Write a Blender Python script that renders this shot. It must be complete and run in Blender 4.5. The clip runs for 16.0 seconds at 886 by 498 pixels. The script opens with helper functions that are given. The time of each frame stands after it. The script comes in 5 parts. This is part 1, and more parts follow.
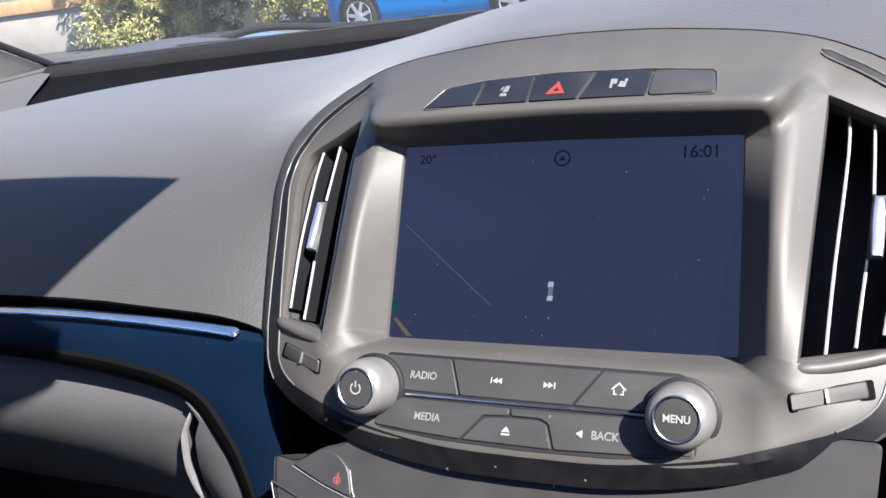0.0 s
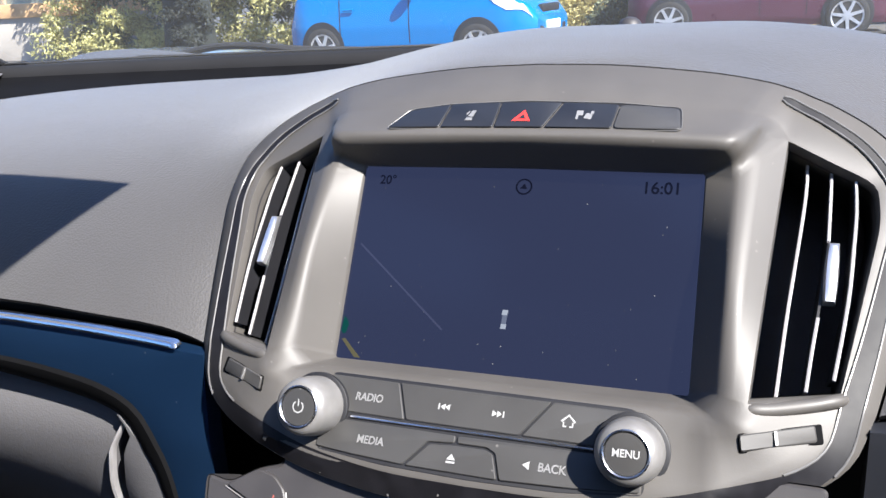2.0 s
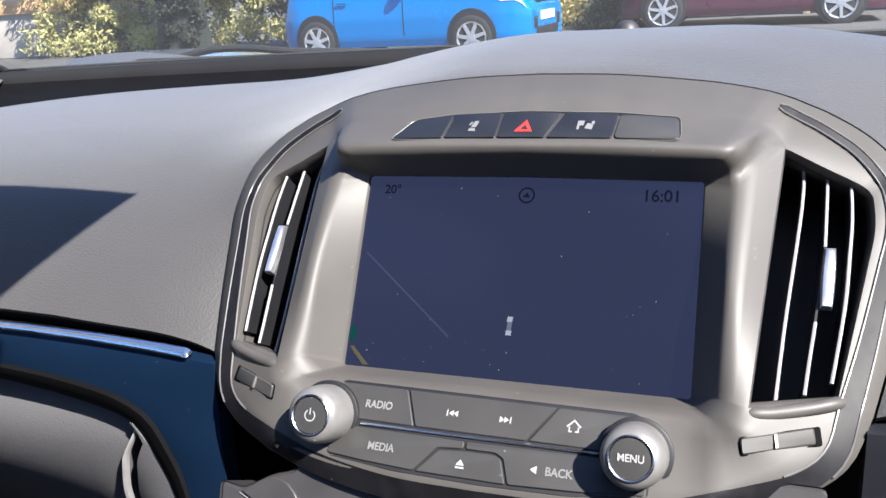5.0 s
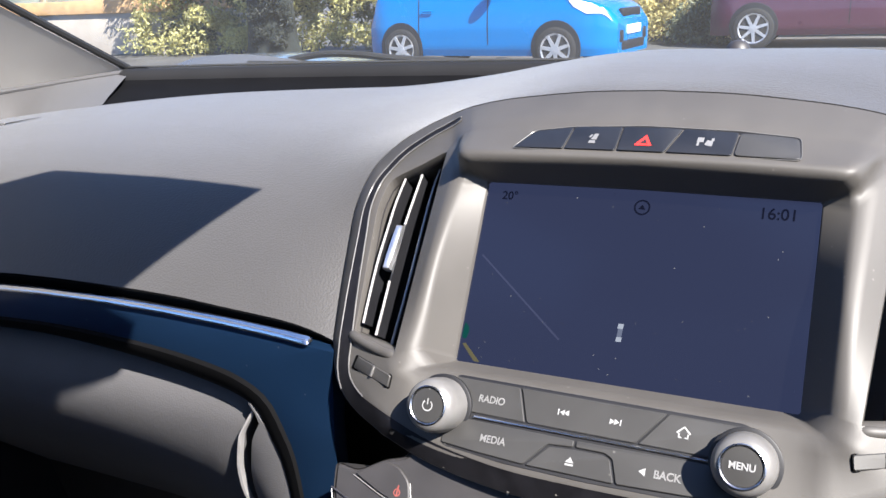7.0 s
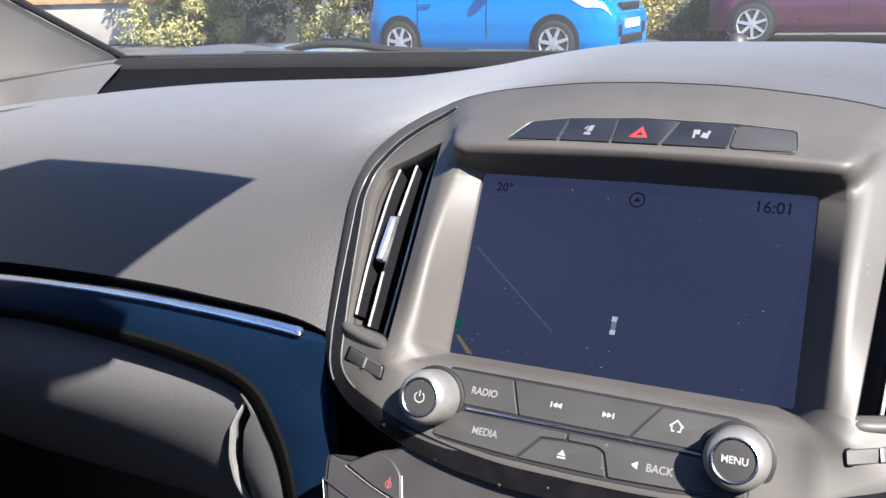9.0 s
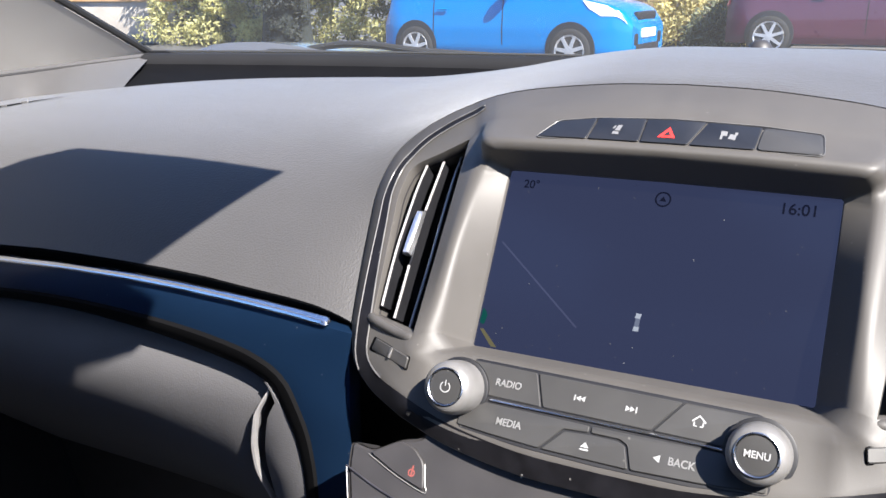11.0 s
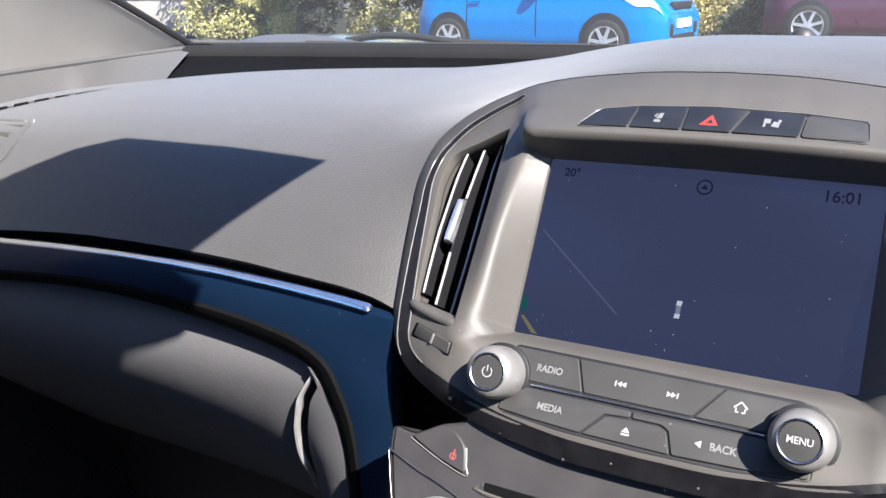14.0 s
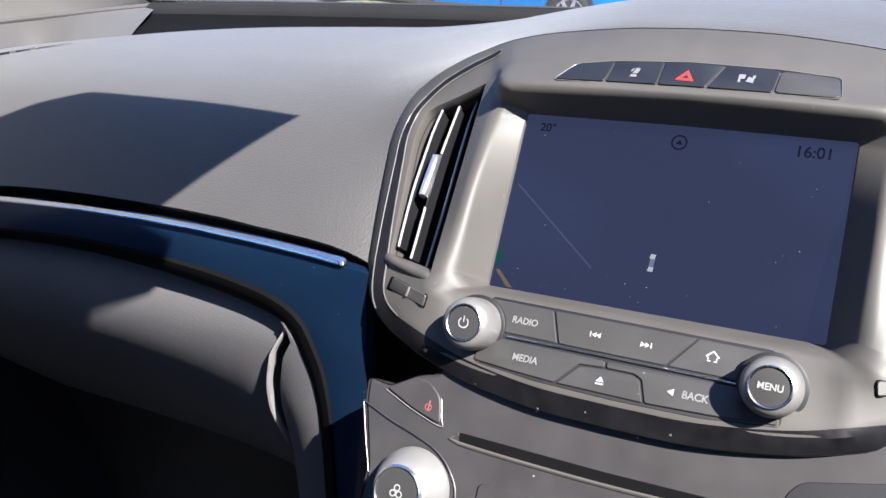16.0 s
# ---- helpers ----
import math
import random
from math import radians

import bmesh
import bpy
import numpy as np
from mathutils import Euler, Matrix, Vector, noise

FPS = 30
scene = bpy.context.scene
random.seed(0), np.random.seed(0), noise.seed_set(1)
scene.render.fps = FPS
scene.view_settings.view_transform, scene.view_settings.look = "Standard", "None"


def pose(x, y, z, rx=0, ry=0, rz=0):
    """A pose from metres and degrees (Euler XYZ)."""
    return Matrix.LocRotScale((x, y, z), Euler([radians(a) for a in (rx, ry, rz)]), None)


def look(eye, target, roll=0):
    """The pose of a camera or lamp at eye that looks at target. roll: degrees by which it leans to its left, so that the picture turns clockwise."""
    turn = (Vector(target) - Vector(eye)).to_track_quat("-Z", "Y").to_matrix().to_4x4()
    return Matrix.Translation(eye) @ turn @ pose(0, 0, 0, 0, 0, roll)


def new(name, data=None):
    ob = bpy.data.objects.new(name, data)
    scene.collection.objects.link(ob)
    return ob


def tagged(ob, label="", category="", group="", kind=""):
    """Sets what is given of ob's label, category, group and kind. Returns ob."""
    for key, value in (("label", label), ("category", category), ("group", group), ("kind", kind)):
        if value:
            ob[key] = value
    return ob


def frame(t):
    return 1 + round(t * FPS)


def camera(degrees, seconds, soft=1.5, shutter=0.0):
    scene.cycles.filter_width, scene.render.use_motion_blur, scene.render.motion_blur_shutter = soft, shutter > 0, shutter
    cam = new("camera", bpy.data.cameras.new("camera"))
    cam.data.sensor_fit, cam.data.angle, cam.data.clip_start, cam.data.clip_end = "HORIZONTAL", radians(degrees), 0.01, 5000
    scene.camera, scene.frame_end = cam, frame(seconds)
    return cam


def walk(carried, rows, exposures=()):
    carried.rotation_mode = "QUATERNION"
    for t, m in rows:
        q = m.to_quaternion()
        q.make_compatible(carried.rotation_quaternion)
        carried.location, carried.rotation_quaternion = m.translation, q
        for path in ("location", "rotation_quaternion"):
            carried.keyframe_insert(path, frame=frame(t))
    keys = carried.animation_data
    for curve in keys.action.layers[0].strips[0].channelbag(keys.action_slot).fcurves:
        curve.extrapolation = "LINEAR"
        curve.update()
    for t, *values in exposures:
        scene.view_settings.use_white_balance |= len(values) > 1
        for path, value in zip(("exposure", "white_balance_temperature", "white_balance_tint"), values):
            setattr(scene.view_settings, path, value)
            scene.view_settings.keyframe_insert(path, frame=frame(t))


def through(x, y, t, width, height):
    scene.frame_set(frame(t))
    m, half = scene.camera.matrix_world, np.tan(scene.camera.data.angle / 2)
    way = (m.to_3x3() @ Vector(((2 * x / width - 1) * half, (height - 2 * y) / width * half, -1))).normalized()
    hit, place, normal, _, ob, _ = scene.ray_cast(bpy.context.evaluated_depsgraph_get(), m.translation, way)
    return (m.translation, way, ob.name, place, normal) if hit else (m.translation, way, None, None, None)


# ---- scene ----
from mathutils.bvhtree import BVHTree

cam = camera(55.0, 16.0)
PATH = [
    (0, 0.11553, -0.35351, 1.07789, 70.271, 7.596, 22.073),
    (0.5, 0.11864, -0.34171, 1.07346, 70.170, 6.813, 18.127),
    (1, 0.11578, -0.34496, 1.07254, 71.529, 5.433, 18.302),
    (1.5, 0.11263, -0.34707, 1.06831, 72.130, 3.649, 18.888),
    (2, 0.10990, -0.35088, 1.06765, 72.742, 2.962, 20.014),
    (2.5, 0.10979, -0.35485, 1.07207, 73.556, 2.860, 20.599),
    (3, 0.11110, -0.35771, 1.08035, 74.854, 2.529, 20.974),
    (3.5, 0.11122, -0.35925, 1.07987, 75.386, 2.783, 21.113),
    (4, 0.11242, -0.36021, 1.08097, 74.990, 2.925, 20.866),
    (4.5, 0.11099, -0.35522, 1.07754, 71.212, 4.265, 19.195),
    (5, 0.10849, -0.35762, 1.07877, 72.147, 3.649, 19.571),
    (5.2, 0.10791, -0.37177, 1.08473, 73.042, 4.114, 22.913),
    (7.3, 0.09309, -0.38598, 1.08289, 73.094, 2.029, 25.195),
    (7.5, 0.09389, -0.38708, 1.08323, 73.211, 2.010, 25.445),
    (8, 0.09322, -0.38864, 1.08314, 73.321, 1.950, 25.680),
    (8.5, 0.09238, -0.38749, 1.08269, 73.063, 1.802, 25.412),
    (9, 0.09434, -0.38203, 1.08099, 72.585, 1.717, 24.957),
    (9.2, 0.09048, -0.38409, 1.07856, 72.281, 1.698, 24.779),
    (11.3, 0.08916, -0.39481, 1.07750, 72.980, 0.386, 26.163),
    (11.5, 0.08891, -0.39541, 1.07868, 72.703, 0.934, 26.628),
    (12, 0.08989, -0.39702, 1.07880, 72.713, 0.973, 27.100),
    (12.5, 0.08911, -0.39925, 1.07879, 72.781, 1.030, 27.436),
    (13, 0.08808, -0.40042, 1.07659, 72.523, 0.947, 27.740),
    (13.5, 0.08786, -0.40022, 1.07654, 72.358, 1.022, 27.900),
    (14, 0.08781, -0.40222, 1.07646, 72.479, 0.979, 28.124),
    (14.5, 0.08848, -0.40429, 1.07808, 72.726, 0.935, 27.960),
    (15, 0.08976, -0.40453, 1.07920, 72.901, 0.779, 27.757),
    (15.5, 0.09069, -0.40633, 1.07717, 72.699, -0.057, 27.700),
    (16, 0.08316, -0.40835, 1.06632, 70.632, -0.169, 25.912),
]
walk(cam, [(t, pose(x, y, z, rx, ry, rz)) for t, x, y, z, rx, ry, rz in PATH], [(0.0, 1.95, 5120, 14.0), (0.5, 2.05, 5120, 14.0), (4.0, 2.06, 5140, 14.0), (4.5, 1.94, 5150, 14.0), (5.0, 1.99, 5150, 14.0), (7.5, 2.08, 5210, 14.5), (15.5, 2.14, 5190, 14.5), (16.0, 2.09, 5150, 14.0)])

# ---- light: low afternoon sun over the driver's shoulder, clear sky ----
SUN_WAY = Vector((0.90, -0.52, 1.02)).normalized()      # towards the sun
world = bpy.data.worlds.new("sky")
scene.world = world
world.use_nodes = True
wn = world.node_tree
sky = wn.nodes.new("ShaderNodeTexSky")
sky.sky_type, sky.sun_disc = "NISHITA", False
sky.ozone_density = 5.0
sky.sun_elevation = math.asin(SUN_WAY.z)
sky.sun_rotation = math.atan2(SUN_WAY.x, SUN_WAY.y)
wn.links.new(sky.outputs["Color"], wn.nodes["Background"].inputs["Color"])
wn.nodes["Background"].inputs["Strength"].default_value = 0.054
sun = new("sun", bpy.data.lights.new("sun", "SUN"))
sun.data.energy, sun.data.angle, sun.data.color = 5.0, radians(0.55), (1.0, 0.835, 0.59)
sun.matrix_world = look(SUN_WAY * 50, (0, 0, 0))


# ---- materials ----
def nodes_of(name):
    m = bpy.data.materials.new(name)
    m.use_nodes = True
    return m, m.node_tree, m.node_tree.nodes["Principled BSDF"]


def surface(name, col, rough=0.5, metal=0.0, grain=0.0, grain_size=0.002, wear=0.15, wear_size=0.05, coat=0.0, spec=0.5,
            dust=0.0, coords="Object", per="", spread=0.0, voronoi=False, sheen=0.0, through=0.0):
    """A surface with large stains, fine grain relief and, where wanted, dust specks or a shade of its own for each piece."""
    m, nt, b = nodes_of(name)
    N, L = nt.nodes.new, nt.links.new
    tc = N("ShaderNodeTexCoord")
    b.inputs["Metallic"].default_value = metal
    b.inputs["Coat Weight"].default_value = coat
    b.inputs["Coat Roughness"].default_value = 0.08
    b.inputs["Sheen Weight"].default_value = sheen
    b.inputs["Sheen Roughness"].default_value = 0.45
    b.inputs["Specular IOR Level"].default_value = spec
    big = N("ShaderNodeTexNoise")
    big.inputs["Scale"].default_value, big.inputs["Detail"].default_value = 1.0 / wear_size, 6.0
    L(tc.outputs[coords], big.inputs["Vector"])
    ramp = N("ShaderNodeMapRange")
    ramp.inputs["From Min"].default_value, ramp.inputs["From Max"].default_value = 0.3, 0.7
    ramp.inputs["To Min"].default_value, ramp.inputs["To Max"].default_value = 1.0 - wear, 1.0 + wear
    L(big.outputs["Fac"], ramp.inputs["Value"])
    shade = ramp.outputs["Result"]
    if per:
        src = N("ShaderNodeObjectInfo").outputs["Random"] if per == "object" else N("ShaderNodeNewGeometry").outputs["Random Per Island"]
        own = N("ShaderNodeMapRange")
        own.inputs["To Min"].default_value, own.inputs["To Max"].default_value = 1 - spread, 1 + spread
        L(src, own.inputs["Value"])
        mul = N("ShaderNodeMath")
        mul.operation = "MULTIPLY"
        L(shade, mul.inputs[0]), L(own.outputs["Result"], mul.inputs[1])
        shade = mul.outputs[0]
    tint = N("ShaderNodeVectorMath")
    tint.operation = "SCALE"
    tint.inputs[0].default_value = col
    L(shade, tint.inputs["Scale"])
    colour = tint.outputs[0]
    if dust:
        vo = N("ShaderNodeTexVoronoi")
        vo.inputs["Scale"].default_value = 170.0
        L(tc.outputs[coords], vo.inputs["Vector"])
        lt = N("ShaderNodeMath")
        lt.operation, lt.inputs[1].default_value = "LESS_THAN", 0.10
        L(vo.outputs["Distance"], lt.inputs[0])
        pick = N("ShaderNodeMath")
        pick.operation, pick.inputs[1].default_value = "GREATER_THAN", 0.86
        sep = N("ShaderNodeSeparateColor")
        L(vo.outputs["Color"], sep.inputs[0]), L(sep.outputs[0], pick.inputs[0])
        both = N("ShaderNodeMath")
        both.operation = "MULTIPLY"
        L(lt.outputs[0], both.inputs[0]), L(pick.outputs[0], both.inputs[1])
        sc = N("ShaderNodeMath")
        sc.operation, sc.inputs[1].default_value = "MULTIPLY", dust
        L(both.outputs[0], sc.inputs[0])
        mix = N("ShaderNodeMix")
        mix.data_type = "RGBA"
        mix.inputs["B"].default_value = (0.6, 0.58, 0.54, 1)
        L(sc.outputs[0], mix.inputs["Factor"]), L(colour, mix.inputs["A"])
        colour = mix.outputs["Result"]
    L(colour, b.inputs["Base Color"])
    rr = N("ShaderNodeMapRange")
    rr.inputs["To Min"].default_value, rr.inputs["To Max"].default_value = max(0.02, rough - 0.08), min(1.0, rough + 0.08)
    L(big.outputs["Fac"], rr.inputs["Value"]), L(rr.outputs["Result"], b.inputs["Roughness"])
    if grain:
        fine = N("ShaderNodeTexVoronoi" if voronoi else "ShaderNodeTexNoise")
        fine.inputs["Scale"].default_value = 1.0 / grain_size
        L(tc.outputs[coords], fine.inputs["Vector"])
        bump = N("ShaderNodeBump")
        bump.inputs["Strength"].default_value, bump.inputs["Distance"].default_value = grain, grain_size * 0.4
        L(fine.outputs["Distance" if voronoi else "Fac"], bump.inputs["Height"])
        L(bump.outputs[0], b.inputs["Normal"])
    if through:
        thin, mixed = N("ShaderNodeBsdfTranslucent"), N("ShaderNodeMixShader")
        mixed.inputs["Fac"].default_value = through
        L(colour, thin.inputs["Color"])
        L(b.outputs[0], mixed.inputs[1]), L(thin.outputs[0], mixed.inputs[2])
        L(mixed.outputs[0], nt.nodes["Material Output"].inputs["Surface"])
    return m


def glow(name, col, strength, base=(0.0008, 0.0008, 0.001), rough=0.16, spec=0.2):
    m, nt, b = nodes_of(name)
    b.inputs["Base Color"].default_value = (*base, 1)
    b.inputs["Roughness"].default_value = rough
    b.inputs["Specular IOR Level"].default_value = spec
    b.inputs["Emission Color"].default_value = (*col, 1)
    b.inputs["Emission Strength"].default_value = strength
    return m


def glass(name, col=(1, 1, 1), rough=0.0, mix=0.06, dusty=0.0):
    """Thin clear glass: mostly see-through with a faint gloss and a film of dust."""
    m, nt, b = nodes_of(name)
    N, L = nt.nodes.new, nt.links.new
    clear, gloss, both = N("ShaderNodeBsdfTransparent"), N("ShaderNodeBsdfGlossy"), N("ShaderNodeMixShader")
    clear.inputs["Color"].default_value = (*col, 1)
    gloss.inputs["Roughness"].default_value = rough
    both.inputs["Fac"].default_value = mix
    film, veil = N("ShaderNodeBsdfTranslucent"), N("ShaderNodeMixShader")
    film.inputs["Color"].default_value = (0.8, 0.8, 0.78, 1)
    veil.inputs["Fac"].default_value = dusty
    L(clear.outputs[0], both.inputs[1]), L(gloss.outputs[0], both.inputs[2])
    L(both.outputs[0], veil.inputs[1]), L(film.outputs[0], veil.inputs[2])
    L(veil.outputs[0], nt.nodes["Material Output"].inputs["Surface"])
    return m


M_DASH = surface("soft_touch_leatherette", (0.0430, 0.0410, 0.0408), 0.6, sheen=0.38, grain=0.36, grain_size=0.0013, wear=0.05, wear_size=0.08, voronoi=True)
M_FASCIA = surface("satin_grey_plastic", (0.065, 0.0605, 0.0555), 0.54, spec=0.5, grain=0.16, grain_size=0.0006, wear=0.07, wear_size=0.03, dust=0.07)
M_KEY = surface("matt_key_and_lit_switch", (0.036, 0.035, 0.034), 0.45, grain=0.12, grain_size=0.0006, wear=0.07, wear_size=0.02, dust=0.12)
M_SWITCH = surface("dark_switch_plastic", (0.010, 0.011, 0.015), 0.5, grain=0.08, grain_size=0.0006, wear=0.1, wear_size=0.02, dust=0.25)
M_BLACK = surface("black_plastic", (0.0075, 0.0075, 0.0095), 0.55, wear=0.15, wear_size=0.03)
M_VENT = surface("dark_vent_plastic", (0.024, 0.023, 0.026), 0.6, wear=0.2, wear_size=0.01)
# Near black for edges and slots; on the windscreen ledge it paints shade.
M_SOFTBLACK = surface("soft_black_edge_and_shade", (0.0035, 0.0035, 0.004), 0.8, spec=0.08, wear=0.15, wear_size=0.03)
M_GRIP = surface("knob_grip_silver", (0.17, 0.165, 0.16), 0.45, 0.3, grain=0.1, grain_size=0.0006, wear=0.1, wear_size=0.008)
M_RING = surface("worn_chrome_ring", (0.40, 0.41, 0.44), 0.27, 1.0, wear=0.2, wear_size=0.01)
M_TRIM = surface("dark_blue_gloss_trim", (0.0100, 0.0275, 0.070), 0.40, 0.55, wear=0.08, wear_size=0.1, coat=0.55, dust=0.10)
M_CHROME = surface("satin_chrome", (0.88, 0.89, 0.92), 0.22, 1.0, wear=0.06, wear_size=0.02)
M_DARKCHROME = surface("dark_chrome", (0.030, 0.029, 0.036), 0.42, 0.25, wear=0.25, wear_size=0.008, dust=0.2)
M_STRIP = surface("dusty_black_strip", (0.0075, 0.0072, 0.0090), 0.5, spec=0.22, wear=0.3, wear_size=0.008, dust=0.2)
M_LIP = surface("pale_edge_line", (0.10, 0.098, 0.096), 0.35, spec=0.6, wear=0.2, wear_size=0.01)
M_SILVER = surface("silver_paint", (0.30, 0.295, 0.29), 0.38, 0.5, grain=0.1, grain_size=0.0006, wear=0.06, wear_size=0.01)
M_LEGEND = surface("white_legend", (0.31, 0.31, 0.31), 0.5, wear=0.04)
# Legend white turned down in colour against the strong sun on the switches.
M_DIMSYMBOL = surface("dim_switch_symbol", (0.15, 0.15, 0.155), 0.5, wear=0.1)
M_RED = surface("red_legend", (0.75, 0.03, 0.02), 0.4, wear=0.05)
# Backlight plus the blue-grey glare on the glass, both as emission.
M_SCREEN = glow("lcd_backlight_and_glare", (0.0095, 0.0104, 0.0178), 1.0)
M_SCREENINK = glow("lcd_dark_characters", (0.0022, 0.0024, 0.0048), 1.0, (0.0002, 0.0002, 0.0003), 0.3, 0.05)
M_SCREENROAD = glow("lcd_pale_road", (0.018, 0.018, 0.027), 1.0)
M_SCREENGREEN = glow("lcd_green_area", (0.002, 0.018, 0.012), 1.0)
M_SCREENYELLOW = glow("lcd_yellow_road", (0.040, 0.032, 0.013), 1.0)
M_SCREENGREY = glow("lcd_grey_marker", (0.045, 0.045, 0.05), 1.0)
M_SCREENWHITE = glow("lcd_white_arrow", (0.12, 0.115, 0.105), 1.0)
M_DUST = surface("dust", (0.10, 0.10, 0.10), 0.9)
M_SLIDER = surface("brushed_slider_metal", (0.88, 0.88, 0.90), 0.42, 1.0, wear=0.06, wear_size=0.01)
M_WHEEL = surface("grey_thumb_wheel", (0.045, 0.043, 0.041), 0.5, grain=0.1, grain_size=0.0006, wear=0.08, wear_size=0.01)
M_SLATEDGE = surface("pale_slat_edge", (0.32, 0.31, 0.31), 0.42, 0.2, wear=0.1, wear_size=0.01)
M_CLIMATE = surface("dusty_dark_panel", (0.032, 0.030, 0.031), 0.5, grain=0.1, grain_size=0.0006, wear=0.12, wear_size=0.02, dust=0.5)
M_LOWER = surface("charcoal_grained_plastic", (0.094, 0.092, 0.096), 0.65, spec=0.12, grain=0.2, grain_size=0.0013, wear=0.06, wear_size=0.06, voronoi=True)
M_PILLAR = surface("beige_pillar_trim", (0.34, 0.32, 0.29), 0.7, grain=0.2, grain_size=0.001, wear=0.05, wear_size=0.1)
M_HEADLINER = surface("grey_headliner", (0.12, 0.117, 0.112), 0.9, grain=0.3, grain_size=0.002, wear=0.05)
M_LEDGE = surface("grey_ledge_plastic", (0.015, 0.015, 0.016), 0.7, spec=0.12, grain=0.2, grain_size=0.001, wear=0.06, wear_size=0.06)
M_RUBBER = surface("black_rubber", (0.012, 0.012, 0.012), 0.7, wear=0.2)
M_SEAT = surface("dark_cloth", (0.012, 0.012, 0.014), 0.9, grain=0.4, grain_size=0.002, wear=0.1)
M_BONNET = surface("grey_car_paint", (0.14, 0.145, 0.155), 0.25, 0.5, wear=0.05, coat=0.6, wear_size=0.3)
M_BLUEPAINT = surface("bright_blue_car_paint", (0.0, 0.138, 0.42), 0.25, 0.15, wear=0.04, wear_size=0.4, coat=0.8)
M_PURPLEPAINT = surface("plum_car_paint", (0.062, 0.017, 0.036), 0.3, 0.2, wear=0.06, wear_size=0.4, coat=0.8)
M_CARGLASS = surface("tinted_car_glass", (0.035, 0.045, 0.052), 0.06, wear=0.3, wear_size=0.3, spec=0.5)
M_TYRE = surface("tyre_rubber", (0.015, 0.015, 0.016), 0.8, wear=0.2, wear_size=0.05)
M_ALLOY = surface("alloy_silver", (0.5, 0.5, 0.52), 0.35, 0.7, wear=0.1, wear_size=0.05)
M_LAMPGLASS = surface("headlamp_glass", (0.75, 0.77, 0.8), 0.08, 0.2, wear=0.1, coat=1.0)
M_WHITE = surface("white_plate", (0.75, 0.75, 0.73), 0.5, wear=0.05)
M_TAIL = surface("red_tail_lamp", (0.5, 0.03, 0.03), 0.15, wear=0.1, coat=0.8)
M_ASPHALT = surface("asphalt", (0.06, 0.06, 0.06), 0.9, grain=0.5, grain_size=0.012, wear=0.25, wear_size=1.2)
# Lit leaf tone; the inner hedge takes M_LEAF3 as its shaded one.
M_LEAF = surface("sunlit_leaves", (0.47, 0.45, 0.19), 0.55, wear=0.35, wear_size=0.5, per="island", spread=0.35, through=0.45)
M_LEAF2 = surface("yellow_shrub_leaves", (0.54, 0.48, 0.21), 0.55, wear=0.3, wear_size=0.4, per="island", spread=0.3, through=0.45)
M_LEAF3 = surface("dark_bush_and_shade_leaves", (0.15, 0.165, 0.10), 0.6, wear=0.3, wear_size=0.3, per="island", spread=0.4, through=0.4)
# Near-black leaf colour holds the shade on the trunk's near side.
M_IVY = surface("ivy_with_trunk_shade", (0.012, 0.016, 0.0115), 0.6, wear=0.3, wear_size=0.3, per="island", spread=0.4, through=0.15)
M_BARK = surface("dark_bark", (0.010, 0.0135, 0.0125), 0.95, grain=0.8, grain_size=0.03, wear=0.35, wear_size=0.15)
M_BOARD = surface("weathered_fence_board", (0.30, 0.21, 0.14), 0.85, grain=0.3, grain_size=0.01, wear=0.25, wear_size=0.2, per="object", spread=0.3)
M_POST = surface("fence_post_wood", (0.36, 0.29, 0.20), 0.85, grain=0.3, grain_size=0.01, wear=0.2, wear_size=0.2)
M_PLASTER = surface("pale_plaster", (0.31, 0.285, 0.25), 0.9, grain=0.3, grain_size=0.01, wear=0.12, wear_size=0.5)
M_SILL = surface("orange_wood", (0.42, 0.27, 0.13), 0.8, wear=0.2, wear_size=0.2)
M_PANE = surface("green_grey_panes", (0.26, 0.31, 0.28), 0.25, wear=0.15, wear_size=0.5)


# ---- mesh helpers ----
def part(name, bm, material, parent=None, label="", smooth=True, sharp=38):
    """Links a bmesh as one mesh object under a thing or a part."""
    bmesh.ops.recalc_face_normals(bm, faces=bm.faces)
    me = bpy.data.meshes.new(name)
    bm.to_mesh(me)
    bm.free()
    if smooth:
        for p in me.polygons:
            p.use_smooth = True
        me.set_sharp_from_angle(angle=radians(sharp))
    me.materials.append(material)
    ob = new(name, me)
    if parent:
        ob.parent = parent
    if label:
        ob["label"] = label
    return ob


def empty(name, m=None):
    ob = new(name)
    ob.empty_display_size = 0.05
    if m is not None:
        ob.matrix_world = m
    return ob


def loft(bm, loops, closed=True, skip=()):
    """Faces between rows of points; skip: (row, column) left open."""
    rows = [[bm.verts.new(p) for p in loop] for loop in loops]
    n = len(rows[0])
    for k in range(len(rows) - 1):
        for i in range(n if closed else n - 1):
            if (k, i) in skip:
                continue
            j = (i + 1) % n
            bm.faces.new((rows[k][i], rows[k][j], rows[k + 1][j], rows[k + 1][i]))
    return rows


def fan(bm, ring):
    return bm.faces.new(ring)


